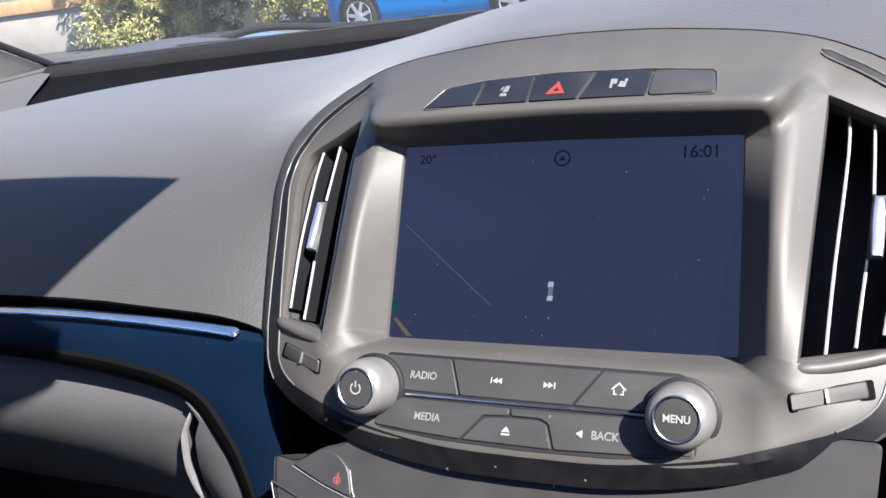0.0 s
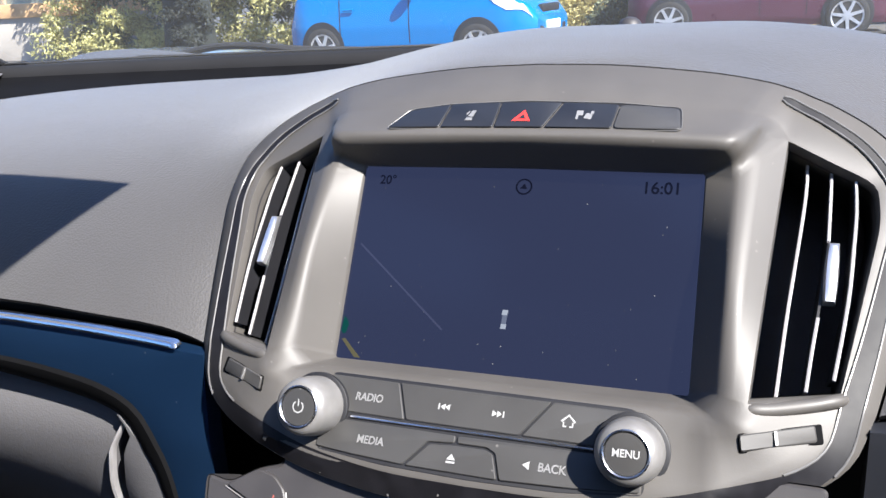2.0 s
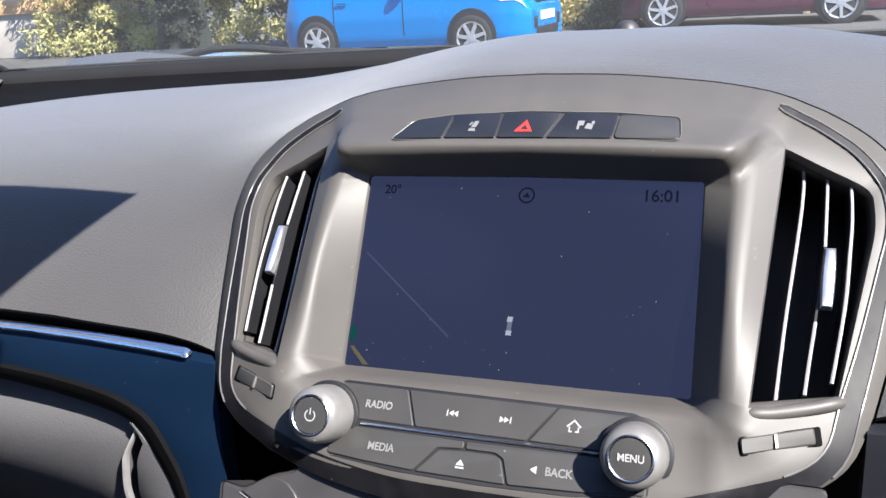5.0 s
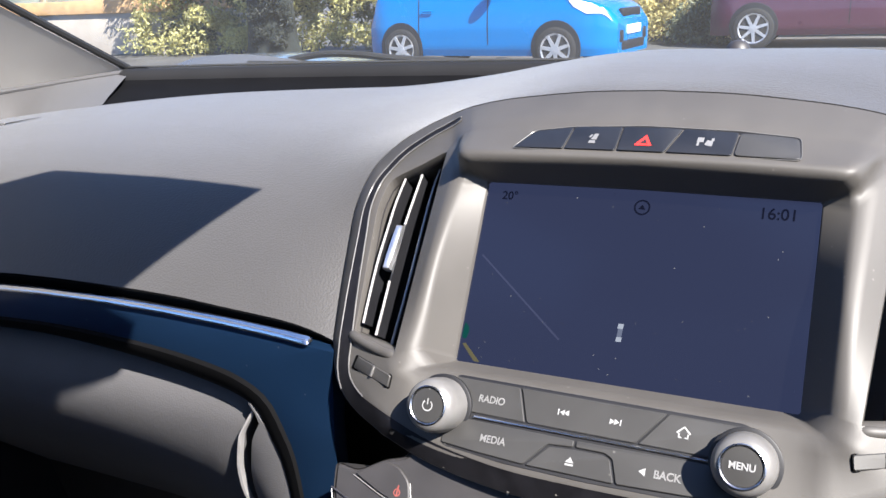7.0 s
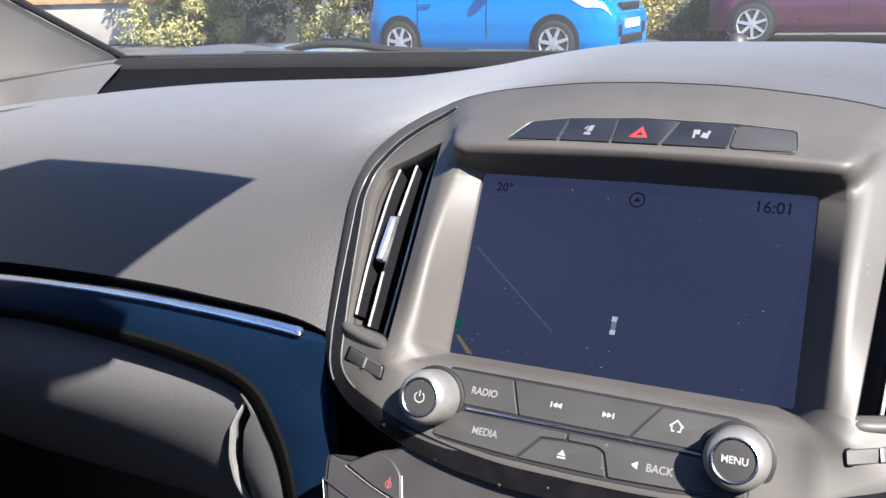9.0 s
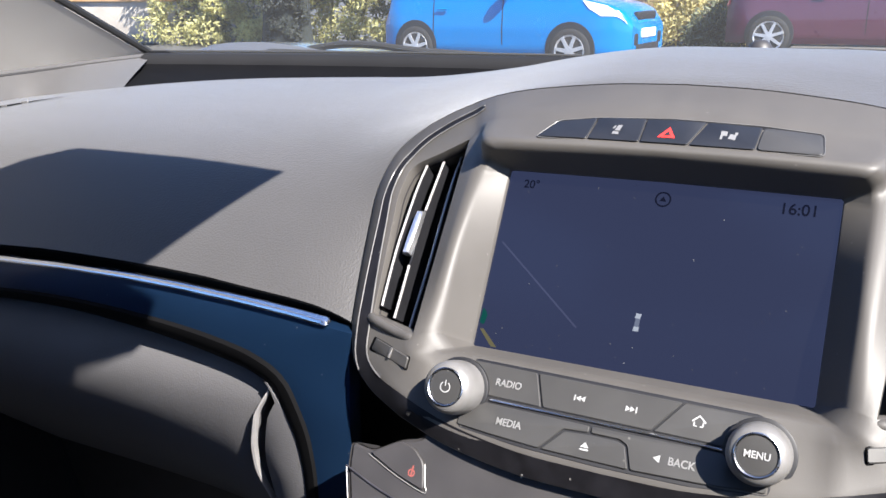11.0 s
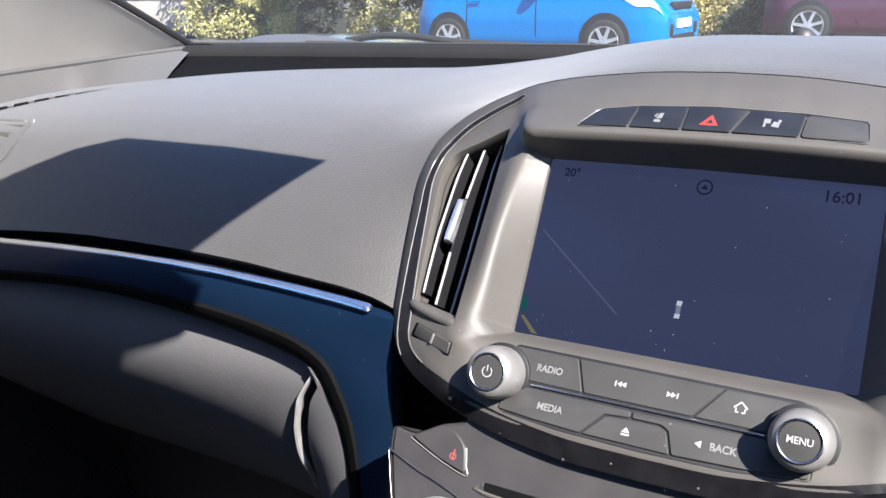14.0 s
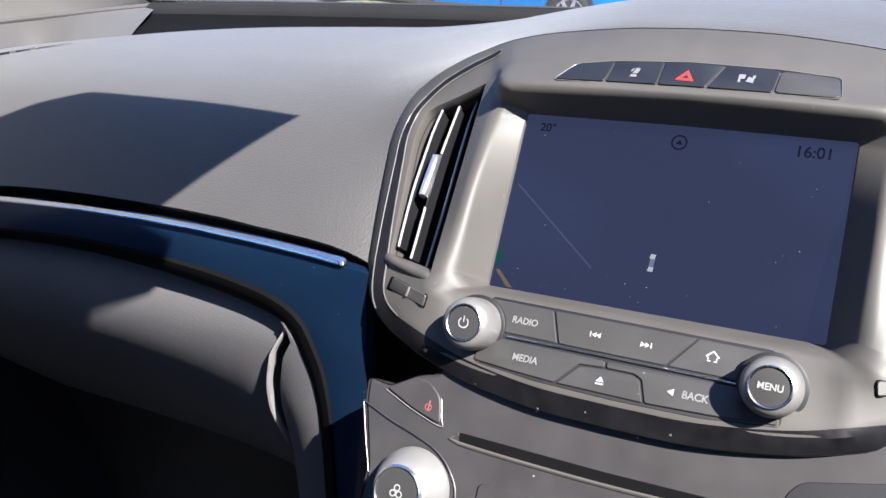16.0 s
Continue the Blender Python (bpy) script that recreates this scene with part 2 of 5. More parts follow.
def spline(pts, n):
    """n points evenly spaced by chord along a smooth curve through pts."""
    p = np.array(pts, float)
    if len(p) == 2:
        return [p[0] + (p[1] - p[0]) * k / (n - 1) for k in range(n)]
    q = np.vstack([2 * p[0] - p[1], p, 2 * p[-1] - p[-2]])
    out = []
    for i in range(len(p) - 1):
        a, b, c, d = q[i:i + 4]
        for k in range(24):
            t = k / 24
            out.append(0.5 * (2 * b + (c - a) * t + (2 * a - 5 * b + 4 * c - d) * t * t + (3 * b - a - 3 * c + d) * t ** 3))
    out.append(p[-1])
    out = np.array(out)
    s = np.r_[0, np.cumsum(np.linalg.norm(np.diff(out, axis=0), axis=1))]
    at = np.linspace(0, s[-1], n)
    return [np.array([np.interp(a, s, out[:, c]) for c in range(out.shape[1])]) for a in at]


def inset(poly, d):
    """A polygon of (u, v), anticlockwise, drawn in by d."""
    n, out = len(poly), []
    area = sum(poly[i][0] * poly[(i + 1) % n][1] - poly[(i + 1) % n][0] * poly[i][1] for i in range(n))
    d = d if area > 0 else -d
    for i in range(n):
        a, b, c = (Vector(poly[(i + k) % n]) for k in (-1, 0, 1))
        e1, e2 = (b - a).normalized(), (c - b).normalized()
        n1, n2 = Vector((-e1.y, e1.x)), Vector((-e2.y, e2.x))
        m = (n1 + n2)
        m = m / max(0.35, m.length_squared / 2)
        out.append(tuple(b + m * d))
    return out


def rounded(poly, r, n=4):
    """A polygon of (u, v) with its corners rounded."""
    out, k = [], len(poly)
    for i in range(k):
        a, b, c = (Vector(poly[(i + j) % k]) for j in (-1, 0, 1))
        rr = min(r, (a - b).length * 0.45, (c - b).length * 0.45)
        p, q = b + (a - b).normalized() * rr, b + (c - b).normalized() * rr
        for j in range(n + 1):
            t = j / n
            out.append(tuple(p.lerp(b, t).lerp(b.lerp(q, t), t)))
    return out


def plate(bm, poly, base, thick, chamfer=0.0006):
    """A flat piece with softened edges over the surface base(u, v), standing thick proud of it towards the viewer (-o)."""
    inner = inset(poly, chamfer)
    lay = lambda pts, h: [(u, base(u, v) - h, v) for u, v in pts]  # noqa: E731
    rows = loft(bm, [lay(poly, -0.002), lay(poly, thick - chamfer), lay(inner, thick)])
    fan(bm, rows[-1])


def lathe(bm, profile, centre, axis, n=40, ribs=0, rib=0.0, caps=True):
    """A turned piece: profile of (radius, height) along axis from centre."""
    axis = Vector(axis).normalized()
    side = axis.orthogonal().normalized()
    up = axis.cross(side)
    rings = []
    for r, h in profile:
        ring = []
        for k in range(n):
            a = 2 * math.pi * k / n
            rr = r * (1 + rib * (k % 2)) if ribs else r
            ring.append(Vector(centre) + axis * h + (side * math.cos(a) + up * math.sin(a)) * rr)
        rings.append(ring)
    rows = loft(bm, rings)
    if caps:
        fan(bm, rows[-1])
        fan(bm, list(reversed(rows[0])))


def tube(bm, pts, r, n=8, flat=1.0):
    """A round bar along pts."""
    pts = [Vector(p) for p in pts]
    rings = []
    for i, p in enumerate(pts):
        d = (pts[min(i + 1, len(pts) - 1)] - pts[max(i - 1, 0)]).normalized()
        s = d.cross(Vector((0, 0, 1)))
        s = s.normalized() if s.length > 0.01 else Vector((1, 0, 0))
        w = s.cross(d)
        rings.append([p + (s * math.cos(a) + w * math.sin(a) * flat) * r for a in (2 * math.pi * k / n for k in range(n))])
    rows = loft(bm, rings)
    fan(bm, rows[-1]), fan(bm, list(reversed(rows[0])))


def block(bm, x0, x1, y0, y1, z0, z1, bevel=0.0):
    vs = [bm.verts.new((x, y, z)) for x in (x0, x1) for y in (y0, y1) for z in (z0, z1)]
    fs = [bm.faces.new([vs[i] for i in f]) for f in ((0, 1, 3, 2), (4, 6, 7, 5), (0, 4, 5, 1), (2, 3, 7, 6), (0, 2, 6, 4), (1, 5, 7, 3))]
    if bevel:
        es = list({e for f in fs for e in f.edges})
        bmesh.ops.bevel(bm, geom=es, offset=bevel, segments=2, affect="EDGES", profile=0.5)


def lettering(name, text, size, m, material, parent, label="", drape=None, bold=0.0):
    """Printed characters as a thin mesh, in the plane of m's x and y axes."""
    cu = bpy.data.curves.new(name, "FONT")
    cu.body, cu.size, cu.align_x, cu.align_y, cu.extrude = text, size, "CENTER", "CENTER", 0.00005
    cu.offset = bold
    tmp = new(name + "_tmp", cu)
    dg = bpy.context.evaluated_depsgraph_get()
    me = bpy.data.meshes.new_from_object(tmp.evaluated_get(dg))
    bpy.data.objects.remove(tmp)
    bpy.data.curves.remove(cu)
    me.transform(m)
    if drape:
        for v in me.vertices:
            v.co.y = drape(v.co.x, v.co.z)
    me.materials.clear()
    me.materials.append(material)
    ob = new(name, me)
    ob.parent = parent
    if label:
        ob["label"] = label
    return ob


# ---- the centre console, in its own frame: u across, o away from the viewer, v up the screen ----
LEAN_BACK, SCREEN_FOOT = radians(32.0), 0.89
CS, SN = math.cos(LEAN_BACK), math.sin(LEAN_BACK)
SF = Matrix(((1, 0, 0, 0), (0, CS, SN, 0), (0, -SN, CS, SCREEN_FOOT), (0, 0, 0, 1)))


def sw(u, o, v):
    """A place in the console's frame, in the world."""
    return SF @ Vector((u, o, v))


console = tagged(empty("infotainment_console", SF),
                 "grey satin plastic car centre console with touchscreen, vents and knobs", "car console")

SEGS = (26, 12, 40, 12, 26)


def half_loop(*segs):
    """The right half of a ring round the screen: bottom, lower corner, side, upper corner, top; each a row of (u, v, o)."""
    out = []
    for pts, n in zip(segs, SEGS):
        row = spline(pts, n + 1)
        out += row[:-1]
    out.append(np.array(segs[-1][-1], float))
    return out


def ring(half):
    """Mirrors a half ring to a closed one; points as (u, o, v)."""
    left = [np.array((-p[0], p[1], p[2])) for p in half[1:-1]]
    return [(p[0], p[2], p[1]) for p in half + left[::-1]]


H0 = half_loop([(0, 0, 0.001), (0.0862, 0, 0.001)], [(0.0862, 0, 0.001), (0.0872, 0.001, 0.001)], [(0.0872, 0.001, 0.001), (0.0875, 0.1025, 0.001)],
               [(0.0875, 0.1025, 0.001), (0.0865, 0.1037, 0.001)], [(0.0865, 0.1037, 0.001), (0, 0.1045, 0.001)])
H0B = [p + np.array((0, 0, 0.006)) for p in H0]
H1A = half_loop([(0, -0.0052, -0.0150), (0.0905, -0.0052, -0.0150)], [(0.0905, -0.0052, -0.0150), (0.0980, 0.001, -0.0195)],
                [(0.0980, 0.001, -0.0195), (0.0995, 0.05, -0.0178), (0.1000, 0.0985, -0.0055)], [(0.1000, 0.0985, -0.0055), (0.0992, 0.1060, -0.0075), (0.0955, 0.1086, -0.0165)],
                [(0.0955, 0.1086, -0.0165), (0, 0.1100, -0.0165)])
H1 = half_loop([(0, -0.0075, -0.0185), (0.0940, -0.0075, -0.0195)], [(0.0940, -0.0075, -0.0195), (0.1012, 0.0, -0.0240)],
               [(0.1012, 0.0, -0.0240), (0.1024, 0.05, -0.0203), (0.1032, 0.101, -0.0066)], [(0.1032, 0.101, -0.0066), (0.1036, 0.1075, -0.0062), (0.1022, 0.1106, -0.0130), (0.0985, 0.1112, -0.0182)],
               [(0.0985, 0.1112, -0.0182), (0.08, 0.1120, -0.0192), (0.04, 0.1122, -0.0202), (0, 0.1122, -0.0205)])
H1B = half_loop([(0, -0.0090, -0.0205), (0.0965, -0.0090, -0.0220)], [(0.0965, -0.0090, -0.0220), (0.1060, -0.0015, -0.0255)],
                [(0.1060, -0.0015, -0.0255), (0.1085, 0.054, -0.0152), (0.1120, 0.112, 0.0018)], [(0.1120, 0.112, 0.0018), (0.1078, 0.1142, 0.0000), (0.1048, 0.1150, -0.0095), (0.1008, 0.1143, -0.0163)],
                [(0.1008, 0.1143, -0.0163), (0.0965, 0.1145, -0.0179), (0.08, 0.1146, -0.0189), (0.04, 0.1146, -0.0201), (0, 0.1145, -0.0205)])
H2 = half_loop([(0, -0.0105, -0.0220), (0.08, -0.0105, -0.0225), (0.0985, -0.0120, -0.0262)], [(0.0985, -0.0120, -0.0262), (0.1070, -0.0115, -0.0285), (0.1115, -0.003, -0.0245)],
               [(0.1115, -0.003, -0.0245), (0.1166, 0.056, -0.0080), (0.1229, 0.1245, 0.0125)], [(0.1229, 0.1245, 0.0125), (0.1165, 0.1240, 0.0078), (0.1098, 0.1228, 0.0020), (0.1060, 0.1208, -0.0085), (0.1000, 0.1172, -0.0152)],
               [(0.1000, 0.1172, -0.0152), (0.08, 0.1166, -0.0168), (0.04, 0.1166, -0.0185), (0, 0.1165, -0.0190)])
H3 = half_loop([(0, -0.0500, -0.0315), (0.06, -0.049, -0.0310), (0.1, -0.043, -0.0285)], [(0.1, -0.043, -0.0285), (0.1285, -0.027, -0.0205), (0.1430, -0.011, -0.0125), (0.1466, 0.0045, -0.0090)],
               [(0.1466, 0.0045, -0.0090), (0.1522, 0.0315, -0.0010), (0.1592, 0.066, 0.0090), (0.1628, 0.0856, 0.0145), (0.1628, 0.1010, 0.0195), (0.1612, 0.1065, 0.0212), (0.1560, 0.1102, 0.0205), (0.1420, 0.1165, 0.0178), (0.1246, 0.1242, 0.0132)],
               [(0.1246, 0.1242, 0.0132), (0.1210, 0.1310, 0.0140), (0.1160, 0.1355, 0.0110), (0.1050, 0.1362, 0.0040)], [(0.1050, 0.1362, 0.0040), (0.08, 0.1372, -0.0010), (0.04, 0.1382, -0.0058), (0, 0.1385, -0.0075)])
H4 = half_loop([(0, -0.0620, -0.0262), (0.04, -0.0610, -0.0257), (0.08, -0.0552, -0.0242), (0.11, -0.0465, -0.0208)],
               [(0.11, -0.0465, -0.0208), (0.1355, -0.0350, -0.0140), (0.1520, -0.0210, -0.0090), (0.1605, 0.000, -0.0068)],
               [(0.1605, 0.000, -0.0068), (0.1685, 0.0300, 0.0022), (0.1762, 0.0650, 0.0117), (0.1800, 0.0870, 0.0172), (0.1788, 0.1075, 0.0217), (0.1735, 0.1210, 0.0240), (0.1605, 0.1355, 0.0250), (0.1440, 0.1465, 0.0245), (0.1335, 0.1515, 0.0238)],
               [(0.1335, 0.1515, 0.0238), (0.125, 0.1548, 0.0222), (0.115, 0.1572, 0.0195)],
               [(0.115, 0.1572, 0.0195), (0.10, 0.1590, 0.0158), (0.08, 0.1607, 0.0125), (0.04, 0.1627, 0.0080), (0, 0.1633, 0.0065)])
STRIP_LINE = half_loop([(0, -0.0605, -0.0270), (0.04, -0.0595, -0.0265), (0.08, -0.0535, -0.0250), (0.11, -0.0445, -0.0218)],
                       [(0.11, -0.0445, -0.0218), (0.1330, -0.0325, -0.0155), (0.1462, -0.0185, -0.0110), (0.1515, 0.002, -0.0090)],
                       [(0.1515, 0.002, -0.0090), (0.1590, 0.0315, 0.0000), (0.1664, 0.066, 0.0095), (0.1703, 0.0865, 0.0150), (0.1695, 0.1035, 0.0195), (0.1656, 0.1138, 0.0213), (0.155, 0.1272, 0.0225), (0.140, 0.1382, 0.0225), (0.130, 0.1438, 0.0222)],
                       [(0.130, 0.1438, 0.0222), (0.125, 0.1464, 0.0200), (0.1200, 0.1485, 0.0190)], [(0.1200, 0.1485, 0.0190), (0, 0.1633, 0.0065)])
H5 = [p * np.array((1.003, 1, 1)) + np.array((0, 0, 0.014)) for p in H4]
NH = len(H0)
B0, R0_, R1_, T0 = 0, SEGS[0] + SEGS[1], SEGS[0] + SEGS[1] + SEGS[2], sum(SEGS)
H0C = [a + (b - a) * 0.06 for a, b in zip(H0, H1A)]
H1Z = [a + (b - a) * 0.92 for a, b in zip(H0, H1A)]
BETWEEN = [[a + (b - a) * k / 5 for a, b in zip(H2, H3)] for k in range(1, 5)]
loops = [ring(h) for h in (H0B, H0, H0C, H1Z, H1A, H1, H1B, H2, *BETWEEN, H3, H4, H5)]
NR = len(loops[0])
skip = set()
for i in range(R0_, R1_):
    for row in range(7, 12):
        skip.add((row, i))
        skip.add((row, NR - 1 - i))
bm = bmesh.new()
loft(bm, loops, True, skip)
fascia = part("fascia", bm, M_FASCIA, console, "grey satin moulded plastic surround", True, 84)

face_tree = BVHTree.FromPolygons([p.co[:] for p in fascia.data.vertices], [p.vertices[:] for p in fascia.data.polygons])

# screen and what it shows
bm = bmesh.new()
rows = loft(bm, [[(p[0] * 1.005, 0.0062, p[2]) for p in loops[1]], [(p[0] * 1.005, 0.0030, p[2]) for p in loops[1]]])
fan(bm, rows[-1])
screen = part("screen", bm, M_SCREEN, console, "dusty touchscreen showing a dark night map")
FACE = Matrix(((1, 0, 0, 0), (0, 0, -1, 0), (0, 1, 0, 0), (0, 0, 0, 1)))     # writing plane: x to u, y to v


def on_face(u, o, v, tilt=0.0):
    return Matrix.Translation((u, o, v)) @ Matrix.Rotation(tilt, 4, "X") @ FACE


lettering("temperature_reading", "20°", 0.0068, on_face(-0.0735, 0.0026, 0.0962), M_SCREENINK, screen, "", None, 0.0001)
lettering("clock_reading", "16:01", 0.0084, on_face(0.0680, 0.0026, 0.0958), M_SCREENINK, screen, "", None, 0.0001)


def flat(name, polys, o, material, parent, label=""):
    bm = bmesh.new()
    for poly in polys:
        vs = [bm.verts.new((u, o, v)) for u, v in poly]
        bm.faces.new(vs)
    return part(name, bm, material, parent, label, False)


def circle(u, v, r, n=20, r2=0.0):
    return [(u + r * math.cos(2 * math.pi * k / n), v + r * math.sin(2 * math.pi * k / n)) for k in range(n)]


def annulus(u, v, r, w, a0=0.0, a1=360.0, n=24):
    out = []
    for k in range(n):
        a, b = (radians(a0 + (a1 - a0) * (k + j) / n) for j in (0, 1))
        out.append([(u + q * math.cos(c), v + q * math.sin(c)) for q, c in ((r, a), (r, b), (r - w, b), (r - w, a))])
    return out


flat("compass_icon", annulus(0.0008, 0.0948, 0.0043, 0.0009) + [[(-0.0012, 0.0938), (0.0026, 0.0936), (0.0010, 0.0965)]], 0.0026, M_SCREENINK, screen)
flat("position_marker", [[(-0.0024, 0.0226), (0.0000, 0.0226), (0.0004, 0.0316), (-0.0020, 0.0316)]], 0.0027, M_SCREENGREY, screen)
flat("position_arrow", [[(-0.0026, 0.0292), (0.0002, 0.0292), (0.0006, 0.0318), (-0.0022, 0.0318)], [(-0.0026, 0.0224), (0.0002, 0.0224), (0.0004, 0.0248), (-0.0024, 0.0248)]],
     0.0026, M_SCREENWHITE, screen)
flat("map_road", [[(-0.0838, 0.0604), (-0.0832, 0.0612), (-0.0318, 0.0196), (-0.0324, 0.0188)]], 0.0026, M_SCREENROAD, screen)
flat("map_park", [rounded([(-0.0866, 0.0135), (-0.0838, 0.0125), (-0.0825, 0.0185), (-0.0860, 0.0225)], 0.002)], 0.0026, M_SCREENGREEN, screen)
flat("map_main_road", [[(-0.0855, 0.0100), (-0.0835, 0.0105), (-0.0735, 0.0012), (-0.0770, 0.0012)]], 0.0026, M_SCREENYELLOW, screen)
rnd = random.Random(4)
specks = []
for k in range(46):
    u, v = rnd.uniform(-0.083, 0.084), 0.1 * rnd.random() ** 1.6 + 0.003
    specks.append(circle(u, v, rnd.uniform(0.00012, 0.00032), 5))
ob = flat("dust", specks, 0.0024, M_DUST, screen)
ob["kind"] = "stuff"


# air vents: the bowed slats as runs of (u, v), the middle one broken by its slider
SLATS = ([[(0.1325, 0.1195), (0.1323, 0.1036), (0.1303, 0.0819), (0.1277, 0.0584), (0.1253, 0.0361), (0.1222, 0.0010)]],
         [[(0.1432, 0.1150), (0.1427, 0.0967), (0.1420, 0.0772)], [(0.1380, 0.0395), (0.1356, 0.0213), (0.1338, 0.0060)]],
         [[(0.1535, 0.1095), (0.1537, 0.0930), (0.1523, 0.0725), (0.1506, 0.0520), (0.1474, 0.0300), (0.1444, 0.0120)]])


def vent(side):
    sg = 1 if side > 0 else -1
    inner = [np.array((p[0] * sg, p[2], p[1])) for p in H2[R0_:R1_ + 1]]
    outer = [np.array((p[0] * sg, p[2], p[1])) for p in H3[R0_:R1_ + 1]]
    rim = inner + outer[::-1]
    mid = sum(rim) / len(rim)
    bm = bmesh.new()
    lay = lambda s, d: [mid + (p - mid) * np.array((s, 1, s)) + np.array((0, d, 0)) for p in rim]  # noqa: E731
    rows = loft(bm, [lay(0.955, 0.006), lay(0.95, 0.045)])
    fan(bm, rows[-1])
    v = part("air_vent", bm, M_VENT, console, "black slatted air vent with silver slider")
    bm = bmesh.new()
    loft(bm, [lay(1.0, 0.0), lay(0.99, 0.0006), lay(0.955, 0.007), lay(0.951, 0.016)])
    part("vent_rim", bm, M_FASCIA, v, "grey bevelled rim")
    bm = bmesh.new()
    tube(bm, spline([(0.1060 * sg, -0.0170, -0.0068), (0.112 * sg, -0.0222, -0.0052), (0.121 * sg, -0.0195, -0.0038), (0.136 * sg, -0.0138, 0.0002), (0.146 * sg, -0.0090, 0.0036), (0.153 * sg, 0.002, 0.0062)], 24), 0.0030, 12)
    part("vent_sill", bm, M_FASCIA, v, "rounded grey sill")
    for pieces in SLATS:
        whole = spline([p for run in pieces for p in run], 24)
        deep = [Vector((p[0] * sg, -0.0085 + 0.31 * p[1], p[1])) for p in whole]
        bm = bmesh.new()
        rows = loft(bm, [[p + Vector((dx, do, 0)) for dx, do in ((-0.0005, 0.0), (0.0005, 0.0), (0.0009, 0.022), (-0.0009, 0.022))] for p in deep])
        fan(bm, rows[0]), fan(bm, rows[-1])
        slat = part("slat", bm, M_BLACK, v)
        for run in pieces:
            bm = bmesh.new()
            tube(bm, [(p[0] * sg, -0.0091 + 0.31 * p[1], p[1]) for p in spline(run, 12)], 0.0008, 6)
            part("slat_edge", bm, M_SLATEDGE, slat, "thin silver slat edge")
    bm = bmesh.new()
    prof = [(0.0008, -0.0035), (0.0022, -0.0030), (0.0030, -0.0010), (0.0032, 0.004)]
    u, w = 0.1433 * sg, 0.0615
    rings = []
    for r, h in prof[::-1]:
        rings.append([(u + 0.062 * sg * z + r * math.cos(a), 0.0105 + 0.324 * z + h, w + z) for a, z in
                      [(2 * math.pi * k / 20, (0.0150 + r - 0.003) * max(-1, min(1, 1.7 * math.sin(2 * math.pi * k / 20)))) for k in range(20)]])
    rows = loft(bm, rings)
    fan(bm, rows[-1])
    part("slider", bm, M_SLIDER, v, "silver vent slider")
    # thumb wheel under the vent, in a dark slot
    bm = bmesh.new()
    slot = rounded([(sg * a, b) for a, b in ((0.1092, -0.0230), (0.1410, -0.0146), (0.1398, -0.0066), (0.1083, -0.0153))], 0.0012, 3)
    sb = lambda a, b: face_tree.ray_cast(Vector((a, -0.2, b)), Vector((0, 1, 0)))[0].y  # noqa: E731
    plate(bm, slot, sb, 0.0005, 0.0003)
    part("wheel_slot", bm, M_SOFTBLACK, console)
    bm = bmesh.new()
    face_ = rounded([(sg * a, b) for a, b in ((0.1098, -0.0222), (0.1384, -0.0142), (0.1373, -0.0076), (0.1089, -0.0158))], 0.0012, 3)
    plate(bm, face_, sb, 0.0016, 0.0005)
    wheel = part("thumb_wheel", bm, M_WHEEL, console, "grey thumb wheel in a dark slot")
    bm = bmesh.new()
    plate(bm, rounded([(sg * a, b) for a, b in ((0.1226, -0.0180), (0.1240, -0.0176), (0.1232, -0.0120), (0.1218, -0.0124))], 0.0004, 2), lambda a, b: sb(a, b) - 0.0016, 0.0002, 0.0001)
    part("mark", bm, M_GRIP, wheel, "pale mark")
    return v


vent(1), vent(-1)

# dark strip let into the surround, except along its top; it widens downwards
def on_surround(u, v, o):
    hit = face_tree.ray_cast(Vector((u, -0.2, v)), Vector((0, 1, 0)))[0]
    return hit.y if hit else o


bm = bmesh.new()
first, last = T0 - SEGS[4], NR - (T0 - SEGS[4])
strip_ring = ring(STRIP_LINE)
path_pts = [np.array(strip_ring[i]) for i in list(range(last, NR)) + list(range(0, first + 1))]
rows, lips = [], []
for k, p in enumerate(path_pts):
    a, b = path_pts[max(k - 1, 0)], path_pts[min(k + 1, len(path_pts) - 1)]
    d = (b - a) / np.linalg.norm(b - a)
    out = np.array((d[2], 0, -d[0]))
    out = out / np.linalg.norm(out)
    tp = min(1.0, 0.45 + min(k, len(path_pts) - 1 - k) / 5)
    half = 0.0019 + 0.0022 * min(1.0, max(0.0, (0.11 - p[2]) / 0.11))
    wide = min(1.0, max(0.0, (0.150 - abs(p[0])) / 0.04)) if p[2] < 0 else 0.0
    row = []
    for w, h in ((-half - 0.0050 * wide, 0.003), (-half - 0.0049 * wide, -0.0006), (-half * 0.5 - 0.003 * wide, -0.0006), (half * 0.4 * (1 - wide), -0.0006), (half * (0.98 - 0.66 * wide), -0.0006), (half * (1 - 0.66 * wide), 0.003)):
        q = p + out * w * tp
        row.append(np.array((q[0], on_surround(q[0], q[2], q[1]) + h, q[2])))
    rows.append(row)
    lips.append([row[1] - out * 0.0002, row[4] + out * 0.0003])
loft(bm, rows, False)
part("trim_strip", bm, M_STRIP, console, "dark edge strip round the console")
for sg in (-1, 1):
    for side in (0, 1):
        run = [pair[side] for pair in lips if pair[side][0] * sg > 0 and pair[side][2] > -0.030]
        bm = bmesh.new()
        tube(bm, run, 0.0005, 6)
        # Sun on the surround's edges, put in as a colour paler than its plastic.
        part("strip_lip", bm, M_LIP, console, "fine lip beside the strip, its sunlit edge painted pale")


